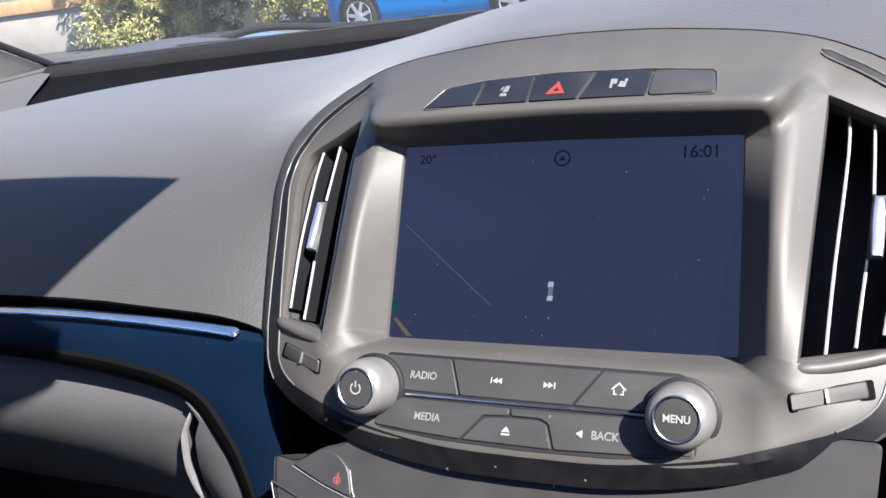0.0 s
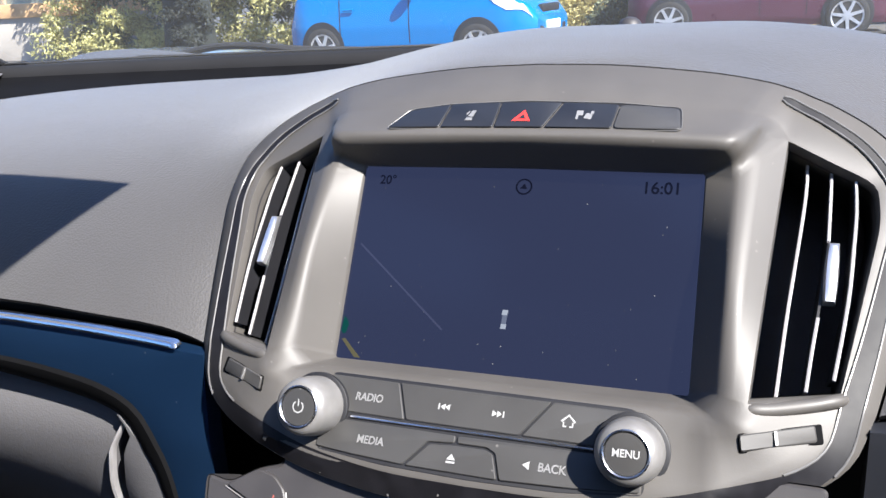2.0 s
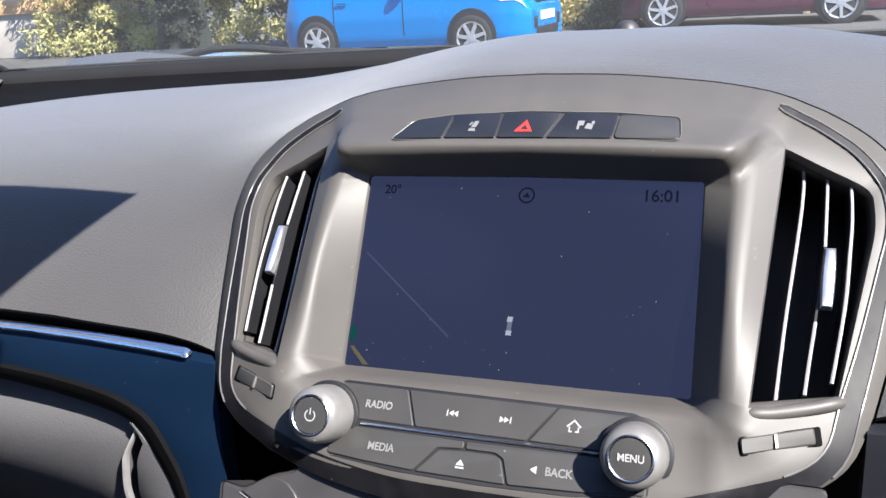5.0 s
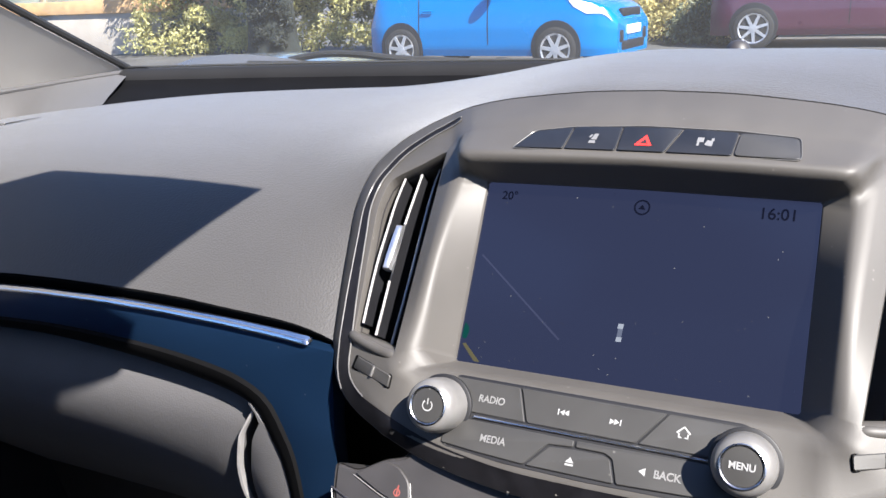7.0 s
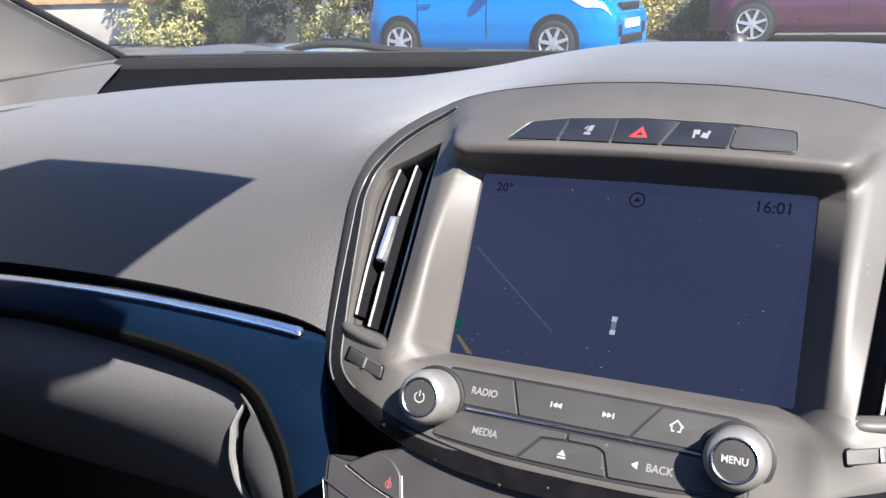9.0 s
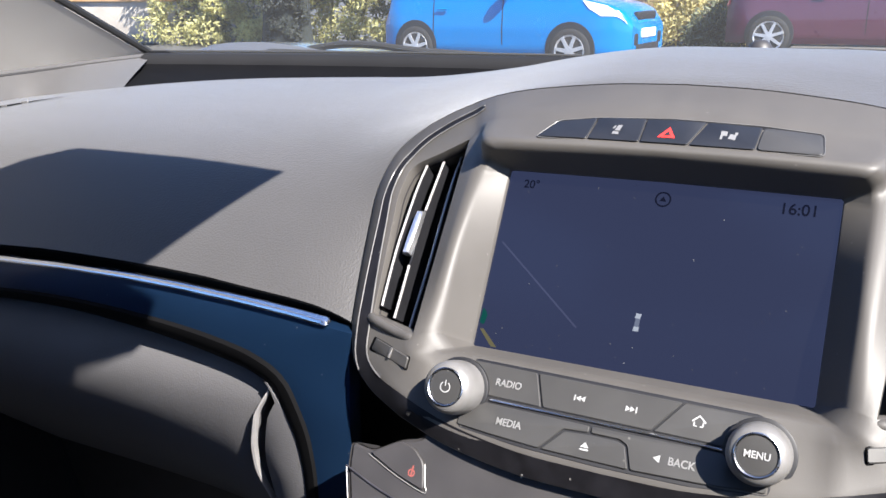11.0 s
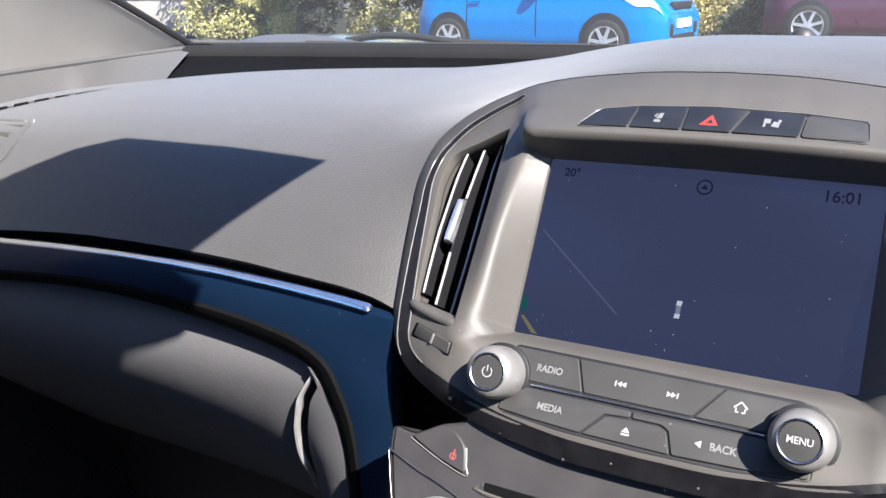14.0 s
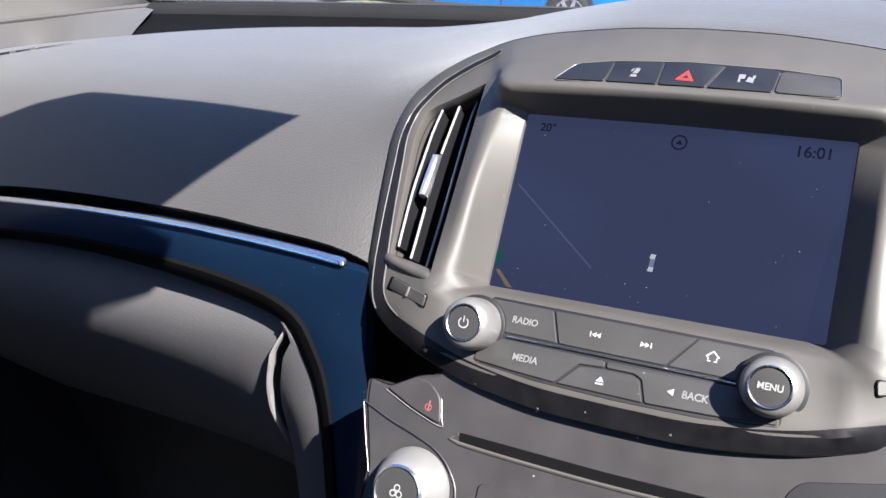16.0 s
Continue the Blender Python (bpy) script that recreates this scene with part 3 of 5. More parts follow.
# switch row above the screen
def top_base(u, v):
    t = (v - 0.1165) / 0.022
    return -0.0190 + t * 0.0115 + (u / 0.108) ** 2 * (0.0040 + 0.0078 * t) - 0.0002


STRIP = rounded([(-0.0705, 0.1172), (0.0768, 0.1172), (0.0752, 0.1335), (0.0452, 0.1353), (0.0, 0.1358), (-0.040, 0.1345), (-0.0615, 0.1315)], 0.0035)
bm = bmesh.new()
plate(bm, STRIP, top_base, 0.0004, 0.0003)
part("switch_recess", bm, M_BLACK, console)
bm = bmesh.new()
pts = STRIP + STRIP[:1]
tube(bm, [(u, top_base(u, v) - 0.0005, v) for u, v in pts], 0.00028, 5)
part("switch_outline", bm, M_LIP, console, "hairline bright edge round the switches")
top_v = lambda u: 0.1350 - 0.0000 - (u / 0.075) ** 2 * 0.0022  # noqa: E731
SWITCH = (((-0.0695, 0.0), (-0.0413, -0.0395)), ((-0.0403, -0.0385), (-0.0130, -0.0128)), ((-0.0120, -0.0118), (0.0120, 0.0185)),
          ((0.0130, 0.0196), (0.0446, 0.0460)), ((0.0456, 0.0470), (0.0762, 0.0742)))
for k, ((l0, l1), (r0, r1)) in enumerate(SWITCH):
    if k == 0:
        poly = [(-0.0692, 0.1180), (r0, 0.1180), (r1, top_v(r1) - 0.0004), (-0.050, 0.1325), (-0.0605, 0.1305)]
    else:
        poly = [(l0, 0.1180), (r0, 0.1180), (r1, top_v(r1) - 0.0003), (0.5 * (l1 + r1), top_v(0.5 * (l1 + r1)) - 0.0002), (l1, top_v(l1) - 0.0003)]
    bm = bmesh.new()
    plate(bm, rounded(poly, 0.0012 if k < 4 else 0.0026, 3), top_base, 0.0010, 0.0003)
    # Last switch: same plastic, its glancing light painted with the paler key material.
    sw_ob = part("switch", bm, M_KEY if k == 4 else M_SWITCH, console, "dark switch with a symbol" if 0 < k < 4 else "blank dark switch")
    c = 0.5 * (l0 + r1)
    lift = lambda poly: [(u, top_base(u, v) - 0.00115, v) for u, v in poly]  # noqa: E731
    marks, mat = [], M_DIMSYMBOL
    if k == 1:
        marks = [[(-0.0285, 0.1222), (-0.0245, 0.1222), (-0.0250, 0.1242), (-0.0280, 0.1242)], [(-0.0275, 0.1248), (-0.0245, 0.1248), (-0.0240, 0.1290), (-0.0262, 0.1290)],
                 [(-0.0290, 0.1262), (-0.0278, 0.1262), (-0.0270, 0.1285), (-0.0280, 0.1285)]]
    if k == 2:
        marks, mat = [[(-0.0040, 0.1218), (0.0052, 0.1218), (0.0012, 0.1292)]], M_RED
    if k == 3:
        marks = [[(0.0270, 0.1232), (0.0282, 0.1232), (0.0282, 0.1290), (0.0270, 0.1290)], [(0.0282, 0.1258), (0.0302, 0.1258), (0.0302, 0.1290), (0.0282, 0.1290)],
                 [(0.0308, 0.1240), (0.0345, 0.1232), (0.0348, 0.1266), (0.0318, 0.1275)], [(0.0338, 0.1268), (0.0352, 0.1268), (0.0352, 0.1288), (0.0338, 0.1288)]]
    if marks:
        bm = bmesh.new()
        for poly in marks:
            bm.faces.new([bm.verts.new(p) for p in lift(poly)])
        part("symbol", bm, mat, sw_ob, "red warning triangle" if k == 2 else "white symbol", False)
    if k == 2:
        bm = bmesh.new()
        poly = [(-0.0012, 0.1232), (0.0028, 0.1232), (0.0011, 0.1264)]
        bm.faces.new([bm.verts.new((u, top_base(u, v) - 0.0013, v)) for u, v in poly])
        part("symbol_core", bm, M_SWITCH, sw_ob, "", False)


# key rows under the screen
def low_base(u, v):
    t = (-0.0105 - v) / 0.0395
    return -0.0220 - t * 0.0095 + (abs(u) / 0.1) ** 3 * 0.0022 * t


low_tilt = math.atan(0.0095 / 0.0395)
foot = lambda u: -0.0470 + (u / 0.1) ** 2 * 0.0062  # noqa: E731
AREA = rounded([(-0.0745, -0.0088), (0.0670, -0.0100), (0.0744, -0.0150), (0.0744, -0.0448), (0.04, -0.0482), (0.0, -0.0489), (-0.04, -0.0480), (-0.0735, -0.0452)], 0.003)
bm = bmesh.new()
plate(bm, AREA, low_base, 0.0003, 0.0002)
part("key_recess", bm, M_BLACK, console)
CAPS = {
    "radio_key": [(-0.0735, -0.0102), (-0.0398, -0.0106), (-0.0335, -0.0270), (-0.0735, -0.0265)],
    "seek_key": [(-0.0388, -0.0106), (0.0318, -0.0112), (0.0200, -0.0272), (-0.0325, -0.0270)],
    "home_key": [(0.0330, -0.0112), (0.0660, -0.0116), (0.0728, -0.0165), (0.0728, -0.0275), (0.0212, -0.0272)],
    "media_key": [(-0.0735, -0.0302), (-0.0078, -0.0310), (-0.0078, -0.0342), (-0.0200, -0.0350), (-0.0296, foot(0.03)), (-0.055, foot(0.055)), (-0.0735, foot(0.0735))],
    "eject_key": [(-0.0284, foot(0.028)), (-0.0192, -0.0360), (-0.0070, -0.0352), (0.0065, -0.0352), (0.0102, -0.0368), (0.0136, foot(0.0136))],
    "back_key": [(-0.0066, -0.0310), (0.0728, -0.0304), (0.0728, foot(0.0728)), (0.045, foot(0.045)), (0.0148, foot(0.0148)), (0.0112, -0.0362), (0.0072, -0.0342), (-0.0066, -0.0342)],
}
cap_of = {}
for name, poly in CAPS.items():
    bm = bmesh.new()
    plate(bm, rounded(poly, 0.0011, 3), low_base, 0.0013, 0.0004)
    cap_of[name] = part(name, bm, M_KEY, console, "grey plastic key with white legend")
bm = bmesh.new()
plate(bm, rounded([(-0.0600, -0.0280), (0.0728, -0.0284), (0.0728, -0.0296), (-0.0600, -0.0292)], 0.0005), low_base, 0.0018, 0.0004)
part("key_divider", bm, M_CHROME, console, "thin bright metal bar")


def legend(name, text, size, u, v, key, squash=1.0):
    m = Matrix.Translation((u, 0, v)) @ FACE @ Matrix.Diagonal((squash, 1, 1, 1))
    lettering(name, text, size, m, M_LEGEND, key, "", lambda a, b: low_base(a, b) - 0.00145, 0.00013)


legend("legend", "RADIO", 0.0050, -0.0525, -0.0192, cap_of["radio_key"], 0.90)
legend("legend", "MEDIA", 0.0050, -0.0470, -0.0382, cap_of["media_key"], 0.90)
legend("legend", "BACK", 0.0050, 0.0365, -0.0392, cap_of["back_key"], 0.92)


def symbols(key, polys):
    bm = bmesh.new()
    for poly in polys:
        bm.faces.new([bm.verts.new((u, low_base(u, v) - 0.00145, v)) for u, v in poly])
    part("symbol", bm, M_LEGEND, cap_of[key], "", False)


def tri(u, v, d, s=0.0014):
    return [(u, v - s), (u + d, v), (u, v + s)]


symbols("seek_key", [tri(-0.0152, -0.0190, -0.0022), tri(-0.0130, -0.0190, -0.0022), [(-0.0184, -0.0204), (-0.0178, -0.0204), (-0.0178, -0.0176), (-0.0184, -0.0176)],
                     tri(0.0068, -0.0192, 0.0022), tri(0.0090, -0.0192, 0.0022), [(0.0116, -0.0206), (0.0122, -0.0206), (0.0122, -0.0178), (0.0116, -0.0178)]])
symbols("home_key", [[(0.0372, -0.0186), (0.0378, -0.0192), (0.0405, -0.0164), (0.0405, -0.0156)], [(0.0405, -0.0164), (0.0432, -0.0192), (0.0438, -0.0186), (0.0405, -0.0156)],
                     [(0.0382, -0.0212), (0.0388, -0.0212), (0.0388, -0.0188), (0.0382, -0.0192)], [(0.0422, -0.0212), (0.0428, -0.0212), (0.0428, -0.0192), (0.0422, -0.0188)],
                     [(0.0382, -0.0212), (0.0398, -0.0212), (0.0398, -0.0206), (0.0382, -0.0206)], [(0.0412, -0.0212), (0.0428, -0.0212), (0.0428, -0.0206), (0.0412, -0.0206)]])
symbols("eject_key", [[(-0.0098, -0.0428), (-0.0058, -0.0428), (-0.0058, -0.0420), (-0.0098, -0.0420)], [(-0.0098, -0.0414), (-0.0058, -0.0414), (-0.0078, -0.0388)]])
symbols("back_key", [tri(0.0268, -0.0390, -0.0030, 0.0018)])


# the two rotary knobs
def knob(u, v, power):
    base = Vector((u + (0.003 if u < 0 else 0.003), low_base(u, v) + 0.001, v + 0.0015))
    axis = Vector((0, -math.cos(low_tilt * 0.5), -math.sin(low_tilt * 0.5)))
    base = Vector((u, -0.0465, v)) - axis * 0.0205
    bm = bmesh.new()
    lathe(bm, [(0.0156, 0.0), (0.0156, 0.0022), (0.0148, 0.0026)], base, axis, 48)
    k = part("rotary_knob", bm, M_BLACK, console, "silver rotary knob with dark face")
    bm = bmesh.new()
    lathe(bm, [(0.0137, 0.0015), (0.0136, 0.008), (0.0131, 0.0150), (0.0122, 0.0180), (0.0108, 0.0196), (0.0094, 0.0203), (0.0088, 0.0194)], base, axis, 120, 1, 0.010)
    part("grip", bm, M_GRIP, k, "ribbed silver grip")
    bm = bmesh.new()
    lathe(bm, [(0.0096, 0.0196), (0.0096, 0.0206), (0.0091, 0.0209), (0.0086, 0.0205), (0.0084, 0.0190)], base, axis, 48)
    part("ring", bm, M_RING, k, "bright chrome ring")
    bm = bmesh.new()
    lathe(bm, [(0.0085, 0.0180), (0.0085, 0.0196), (0.0082, 0.0199), (0.005, 0.0202), (0.0008, 0.0203)], base, axis, 48)
    part("cap", bm, M_KEY, k, "grey knob cap")
    face = base + axis * 0.02055
    m = Matrix.Translation(face) @ Matrix.Rotation(low_tilt * 0.5, 4, "X") @ FACE
    if power:
        bm = bmesh.new()
        for poly in annulus(0, 0, 0.0028, 0.0006, 125, 415, 20) + [[(-0.0003, 0.0004), (0.0003, 0.0004), (0.0003, 0.0034), (-0.0003, 0.0034)]]:
            bm.faces.new([bm.verts.new(m @ Vector((a, b, 0))) for a, b in poly])
        part("symbol", bm, M_LEGEND, k, "white power symbol", False)
    else:
        lettering("legend", "MENU", 0.0043, m @ Matrix.Diagonal((0.92, 1, 1, 1)), M_LEGEND, k, "", None, 0.0001)


knob(-0.0770, -0.0280, True)
knob(0.0680, -0.0293, False)


# ---- climate panel below the console ----
climate = tagged(empty("climate_panel", SF @ Matrix.Translation((0.0023, -0.0121, -0.0018)) @ Matrix.Scale(0.9725, 4)), "grey plastic climate panel with slot and rotary dial under the console", "control panel")
cbase = lambda u, v: -0.009  # noqa: E731
bm = bmesh.new()
# Upper left corner left open: the dark notch stands for the console's shade.
CLIMATE = rounded([(-0.0960, -0.03), (-0.0985, -0.0540), (-0.1105, -0.0572), (-0.1262, -0.0664), (-0.1404, -0.0640), (-0.1386, -0.0790), (-0.1278, -0.112), (-0.1268, -0.25), (0.1268, -0.25), (0.1278, -0.112), (0.1386, -0.0790), (0.1425, -0.058), (0.1455, -0.03)], 0.004)
plate(bm, CLIMATE, cbase, 0.0, 0.002)
loft(bm, [[(u, -0.0085, v) for u, v in CLIMATE], [(u, 0.03, v) for u, v in CLIMATE]])
part("panel", bm, M_CLIMATE, climate, "dusty grey plastic panel")


def cpiece(name, poly, mat, thick, r=0.002, label="", parent=None):
    bm = bmesh.new()
    plate(bm, rounded(poly, r, 4), cbase, thick, min(0.0006, thick * 0.5))
    return part(name, bm, mat, parent or climate, label)


def cline(name, pts, mat, r=0.0005, n=24, label="", lift=0.0006):
    bm = bmesh.new()
    tube(bm, [(p[0], -0.009 - lift, p[1]) for p in spline(pts, n)], r, 6)
    return part(name, bm, mat, climate, label)


seat_key = cpiece("seat_heating_key", [(-0.1270, -0.0680), (-0.1110, -0.0585), (-0.1015, -0.0603), (-0.0945, -0.0665), (-0.0912, -0.0805), (-0.1085, -0.0758)], M_CLIMATE, 0.0018, 0.003, "grey seat heating key")
bm = bmesh.new()
for poly in annulus(-0.1000, -0.0730, 0.0020, 0.0006) + [[(-0.1004, -0.0745), (-0.0996, -0.0745), (-0.0992, -0.0692), (-0.1000, -0.0692)]]:
    bm.faces.new([bm.verts.new((u, -0.0110, v)) for u, v in poly])
part("symbol", bm, surface("faded_red_legend", (0.22, 0.06, 0.05), 0.5), seat_key, "faded red symbol", False)
cline("key_edge", [(-0.1278, -0.0690), (-0.1085, -0.0766), (-0.0908, -0.0814), (-0.0916, -0.0770), (-0.0940, -0.0672)], M_SILVER, 0.0003, 30, "bright key edge")
cline("pocket_edge", [(-0.1395, -0.0778), (-0.1202, -0.0846), (-0.105, -0.0888), (-0.0898, -0.0943), (-0.079, -0.1037), (-0.0739, -0.1148), (-0.0735, -0.135)], M_DARKCHROME, 0.0006, 40, "dark pocket edge")
cline("pocket_edge", [(-0.1395, -0.0778), (-0.1333, -0.0956), (-0.1262, -0.1142)], M_SILVER, 0.0003, 12, "bright pocket edge")
cpiece("disc_slot", [(-0.0800, -0.0818), (0.0, -0.0828), (0.0800, -0.0818), (0.0800, -0.0864), (0.0, -0.0884), (-0.0790, -0.0870)], M_SOFTBLACK, 0.0003, 0.0015, "black disc slot")
cline("slot_lip", [(-0.0800, -0.0830), (-0.0785, -0.0873), (0.0, -0.0890), (0.0800, -0.0869)], M_FASCIA, 0.0011, 30, "grey slot lip", 0.0002)
cpiece("display_frame", [(-0.0630, -0.1035), (0.0400, -0.1045), (0.0400, -0.1400), (-0.0625, -0.1400)], M_CLIMATE, 0.0014, 0.004, "grey key bank")
cpiece("storage_recess", [(0.0800, -0.0730), (0.0860, -0.0650), (0.1250, -0.0560), (0.1300, -0.1100), (0.0800, -0.1100)], M_BLACK, 0.0006, 0.004, "dark recess")
bm = bmesh.new()
kc, ka = Vector((-0.0990, -0.009, -0.1160)), Vector((0, -1, -0.1))
lathe(bm, [(0.0215, 0.0), (0.0210, 0.003), (0.0180, 0.010), (0.0150, 0.0165), (0.0135, 0.018)], kc, ka, 60)
dial = part("rotary_dial", bm, M_SILVER, climate, "silver climate dial")
bm = bmesh.new()
lathe(bm, [(0.0138, 0.016), (0.0138, 0.0192), (0.0126, 0.0198), (0.0120, 0.0186)], kc, ka, 60)
part("ring", bm, M_CHROME, dial, "chrome ring")
bm = bmesh.new()
lathe(bm, [(0.0122, 0.016), (0.0120, 0.0188), (0.001, 0.0192)], kc, ka, 40)
part("cap", bm, M_KEY, dial)
bm = bmesh.new()
fm = Matrix.Translation(kc + ka.normalized() * 0.0195) @ FACE
for a in (90, 210, 330):
    for poly in annulus(0.0020 * math.cos(radians(a)), 0.0020 * math.sin(radians(a)), 0.0018, 0.0006):
        bm.faces.new([bm.verts.new(fm @ Vector((x, y, 0))) for x, y in poly])
part("symbol", bm, M_LEGEND, dial, "white fan symbol", False)

# ---- dashboard ----
dash = tagged(empty("dashboard"), "grey soft-touch dashboard with dark blue trim and chrome line", "dashboard")
PY = np.array([-0.03, -0.012, 0.0, 0.02, 0.05, 0.066, 0.10, 0.15, 0.20, 0.25, 0.30, 0.36])
PZ = np.array([0.886, 0.9035, 0.9165, 0.9340, 0.9545, 0.9632, 0.9748, 0.9855, 0.9925, 0.9970, 1.0000, 1.0010])
HY = np.array([-0.03, 0.02, 0.09, 0.15, 0.20, 0.25, 0.30, 0.36])
HZ = np.array([0.040, 0.045, 0.0535, 0.0495, 0.0445, 0.0390, 0.0315, 0.0230])


def smooth_at(x, xs, ys):
    """Linear steps between the given heights, softened."""
    return sum(np.interp(x + d, xs, ys) for d in (-0.012, -0.006, 0, 0.006, 0.012)) / 5


def pad_z(x, y):
    a = abs(x)
    t = min(1.0, max(0.0, (a - 0.035) / 0.21))
    far = min(1.0, max(0.0, (abs(x - 0.03) - 0.05) / 0.28))
    k = min(1.0, max(0.0, (y - 0.10) / 0.12))
    bell = (1 - t * t * (3 - 2 * t)) * (1 - k) + (1 - far * far * (3 - 2 * far)) * k
    return smooth_at(y, PY, PZ) + bell * smooth_at(y, HY, HZ) - (max(0.0, a - 0.42) / 0.28) ** 2 * 0.012 - (max(0.0, a - 0.12) / 0.55) ** 1.5 * 0.014 * min(1.0, max(0.0, (y - 0.07) / 0.2)) - 0.14 * max(0.0, a - 0.39) ** 1.5 * min(1.0, max(0.0, (0.06 - y) / 0.06))


rear_y = lambda x: 0.335 - 0.085 * min(1.0, abs(x) / 0.70) ** 2  # noqa: E731
order = list(range(NR - R0_, T0, -1)) + list(range(T0, R0_ - 1, -1))      # left foot, over the arch, to the right foot
order = [i % NR for i in order]
inner = []
for k, i in enumerate(order):
    p, a, b = (np.array(loops[-2][j % NR]) for j in (i, i + 1, i - 1))
    d = (b - a) / np.linalg.norm(b - a)
    out = np.array((-d[2], 0, d[0]))
    w = 0.0012
    q = sw(*(p + out / np.linalg.norm(out) * w + np.array((0, 0.001, 0))))
    inner.append(q)
n = len(inner)
per = spline([(-0.72, -0.012), (-0.72, 0.12), (-0.72, 0.235)], 24)
per += [np.array((x, rear_y(x))) for x in np.linspace(-0.70, 0.70, n - 48)]
per += [np.array((-p[0], p[1])) for p in per[:24][::-1]]
rows = [[tuple(p + Vector((0, 0.004, -0.010))) for p in inner]]
ts = [0, 0.004, 0.012, 0.025, 0.045, 0.07, 0.1, 0.14, 0.19, 0.25, 0.31, 0.38, 0.45, 0.52, 0.6, 0.68, 0.76, 0.84, 0.92, 0.97, 1.0]
for t in ts:
    row = []
    for p, e in zip(inner, per):
        x, y = p.x + (e[0] - p.x) * t, p.y + (e[1] - p.y) * t
        dist = math.hypot(x - p.x, y - p.y)
        z = pad_z(x, y) + (p.z - pad_z(p.x, p.y)) * math.exp(-dist / 0.045)
        row.append((x, y, z))
    rows.append(row)
rows.append([(x, y + (0.004 if y > 0.2 else 0), z - 0.004) for x, y, z in rows[-1]])
rows.append([(x, y + (0.004 if y > 0.2 else 0), z - 0.03) for x, y, z in rows[-1]])
pad_edge = {-1: [row[0] for row in rows[1:-2]], 1: [row[-1] for row in rows[1:-2]]}
bm = bmesh.new()
loft(bm, rows, False)
part("dash_pad", bm, M_DASH, dash, "grey grained soft-touch pad")
# front lip of the pad, rolled under
for sg in (-1, 1):
    bm = bmesh.new()
    base = pad_edge[sg]
    prof = ((0.0, 0.0), (0.0004, -0.0016), (0.004, -0.0040), (0.008, -0.0100), (0.02, -0.012))
    loft(bm, [[(x, y + dy, z + dz) for x, y, z in base] for dy, dz in prof], False)
    part("pad_lip", bm, M_SOFTBLACK, dash, "dark joint under the pad edge")
    bm = bmesh.new()
    line_z = lambda x: float(np.interp(x, [0.15, 0.173, 0.195, 0.235, 0.284, 0.33, 0.388, 0.45, 0.5126, 0.72], [0.8905, 0.8920, 0.8942, 0.8966, 0.8984, 0.8988, 0.8978, 0.8950, 0.8912, 0.876]))  # noqa: E731
    pts = [(sg * x, -0.0125, line_z(x)) for x in list(np.linspace(0.173, 0.1775, 8)) + list(np.linspace(0.182, 0.72, 56))]
    rows = []
    for k, p in enumerate(pts):
        w = math.sqrt(max(0.004, 1 - max(0.0, 1 - k / 7.0) ** 2))
        rows.append([(p[0], p[1] + dy, p[2] + dz * w) for dy, dz in ((0.004, 0.0026), (0.0003, 0.0024), (-0.0001, 0.0021), (-0.0015, -0.0006), (-0.0014, -0.0013), (0.004, -0.0016))])
    loft(bm, rows, False)
    part("chrome_strip", bm, M_CHROME, dash, "satin chrome line")
    # curved trim panel with its arched lower edge
    low = spline([(0.78, 0.842), (0.62, 0.862), (0.51, 0.8754), (0.444, 0.8815), (0.384, 0.8845), (0.33, 0.8850), (0.281, 0.8835), (0.244, 0.8800), (0.214, 0.8735), (0.1942, 0.8591), (0.1812, 0.8314), (0.1766, 0.8012), (0.1757, 0.768), (0.175, 0.66)], 90)
    mouth = spline([(0.78, 0.820), (0.62, 0.842), (0.5277, 0.8544), (0.4596, 0.8612), (0.3986, 0.8633), (0.3433, 0.8609), (0.2924, 0.8562), (0.2454, 0.849), (0.2189, 0.8424),
                    (0.2069, 0.8252), (0.1993, 0.8068), (0.1949, 0.7708), (0.1925, 0.66)], 90)
    low = [a + (b - a) * 0.38 for a, b in zip(low, mouth)]
    # the upper and inner border, walked at the same pace as the lower edge
    border = spline([(0.78, 0.8905), (0.60, 0.8905), (0.45, 0.8905)], 30)[:-1] + spline([(0.45, 0.8905), (0.30, 0.8905), (0.158, 0.8890)], 32)[:-1] + spline([(0.158, 0.8890), (0.1575, 0.80), (0.1575, 0.66)], 30)
    border = [np.array((p[0], line_z(p[0]) - 0.0024 if p[1] > 0.8885 else p[1])) for p in border]
    mid = [(np.array(a) * 0.5 + np.array(b) * 0.5) for a, b in zip(low, border)]
    yy = lambda z: -0.0118 - (0.89 - z) * 0.10 if z > 0.84 else -0.0168  # noqa: E731
    bm = bmesh.new()
    rows = [[(sg * p[0], yy(p[1]) + 0.012, p[1]) for p in border], [(sg * p[0], yy(p[1]), p[1]) for p in border],
            [(sg * p[0], yy(p[1]) - 0.0015, p[1]) for p in mid], [(sg * p[0], yy(p[1]), p[1]) for p in low]]
    loft(bm, rows, False)
    part("trim_panel", bm, M_TRIM if sg < 0 else M_SWITCH, dash, "glossy dark blue trim" if sg < 0 else "dark trim")
    # soft black under-edge, between the trim and the mouth of the recess
    rows = [[], [], [], [], [], []]
    for p, q in zip(low, mouth):
        for r, (t, dy) in zip(rows, ((0, 0.0), (0.12, -0.0016), (0.45, -0.0005), (0.85, 0.0045), (1.0, 0.0095), (1.0, 0.05))):
            c = p + (q - p) * t
            flat_by = min(1.0, max(0.0, (p[0] - 0.19) / 0.03))
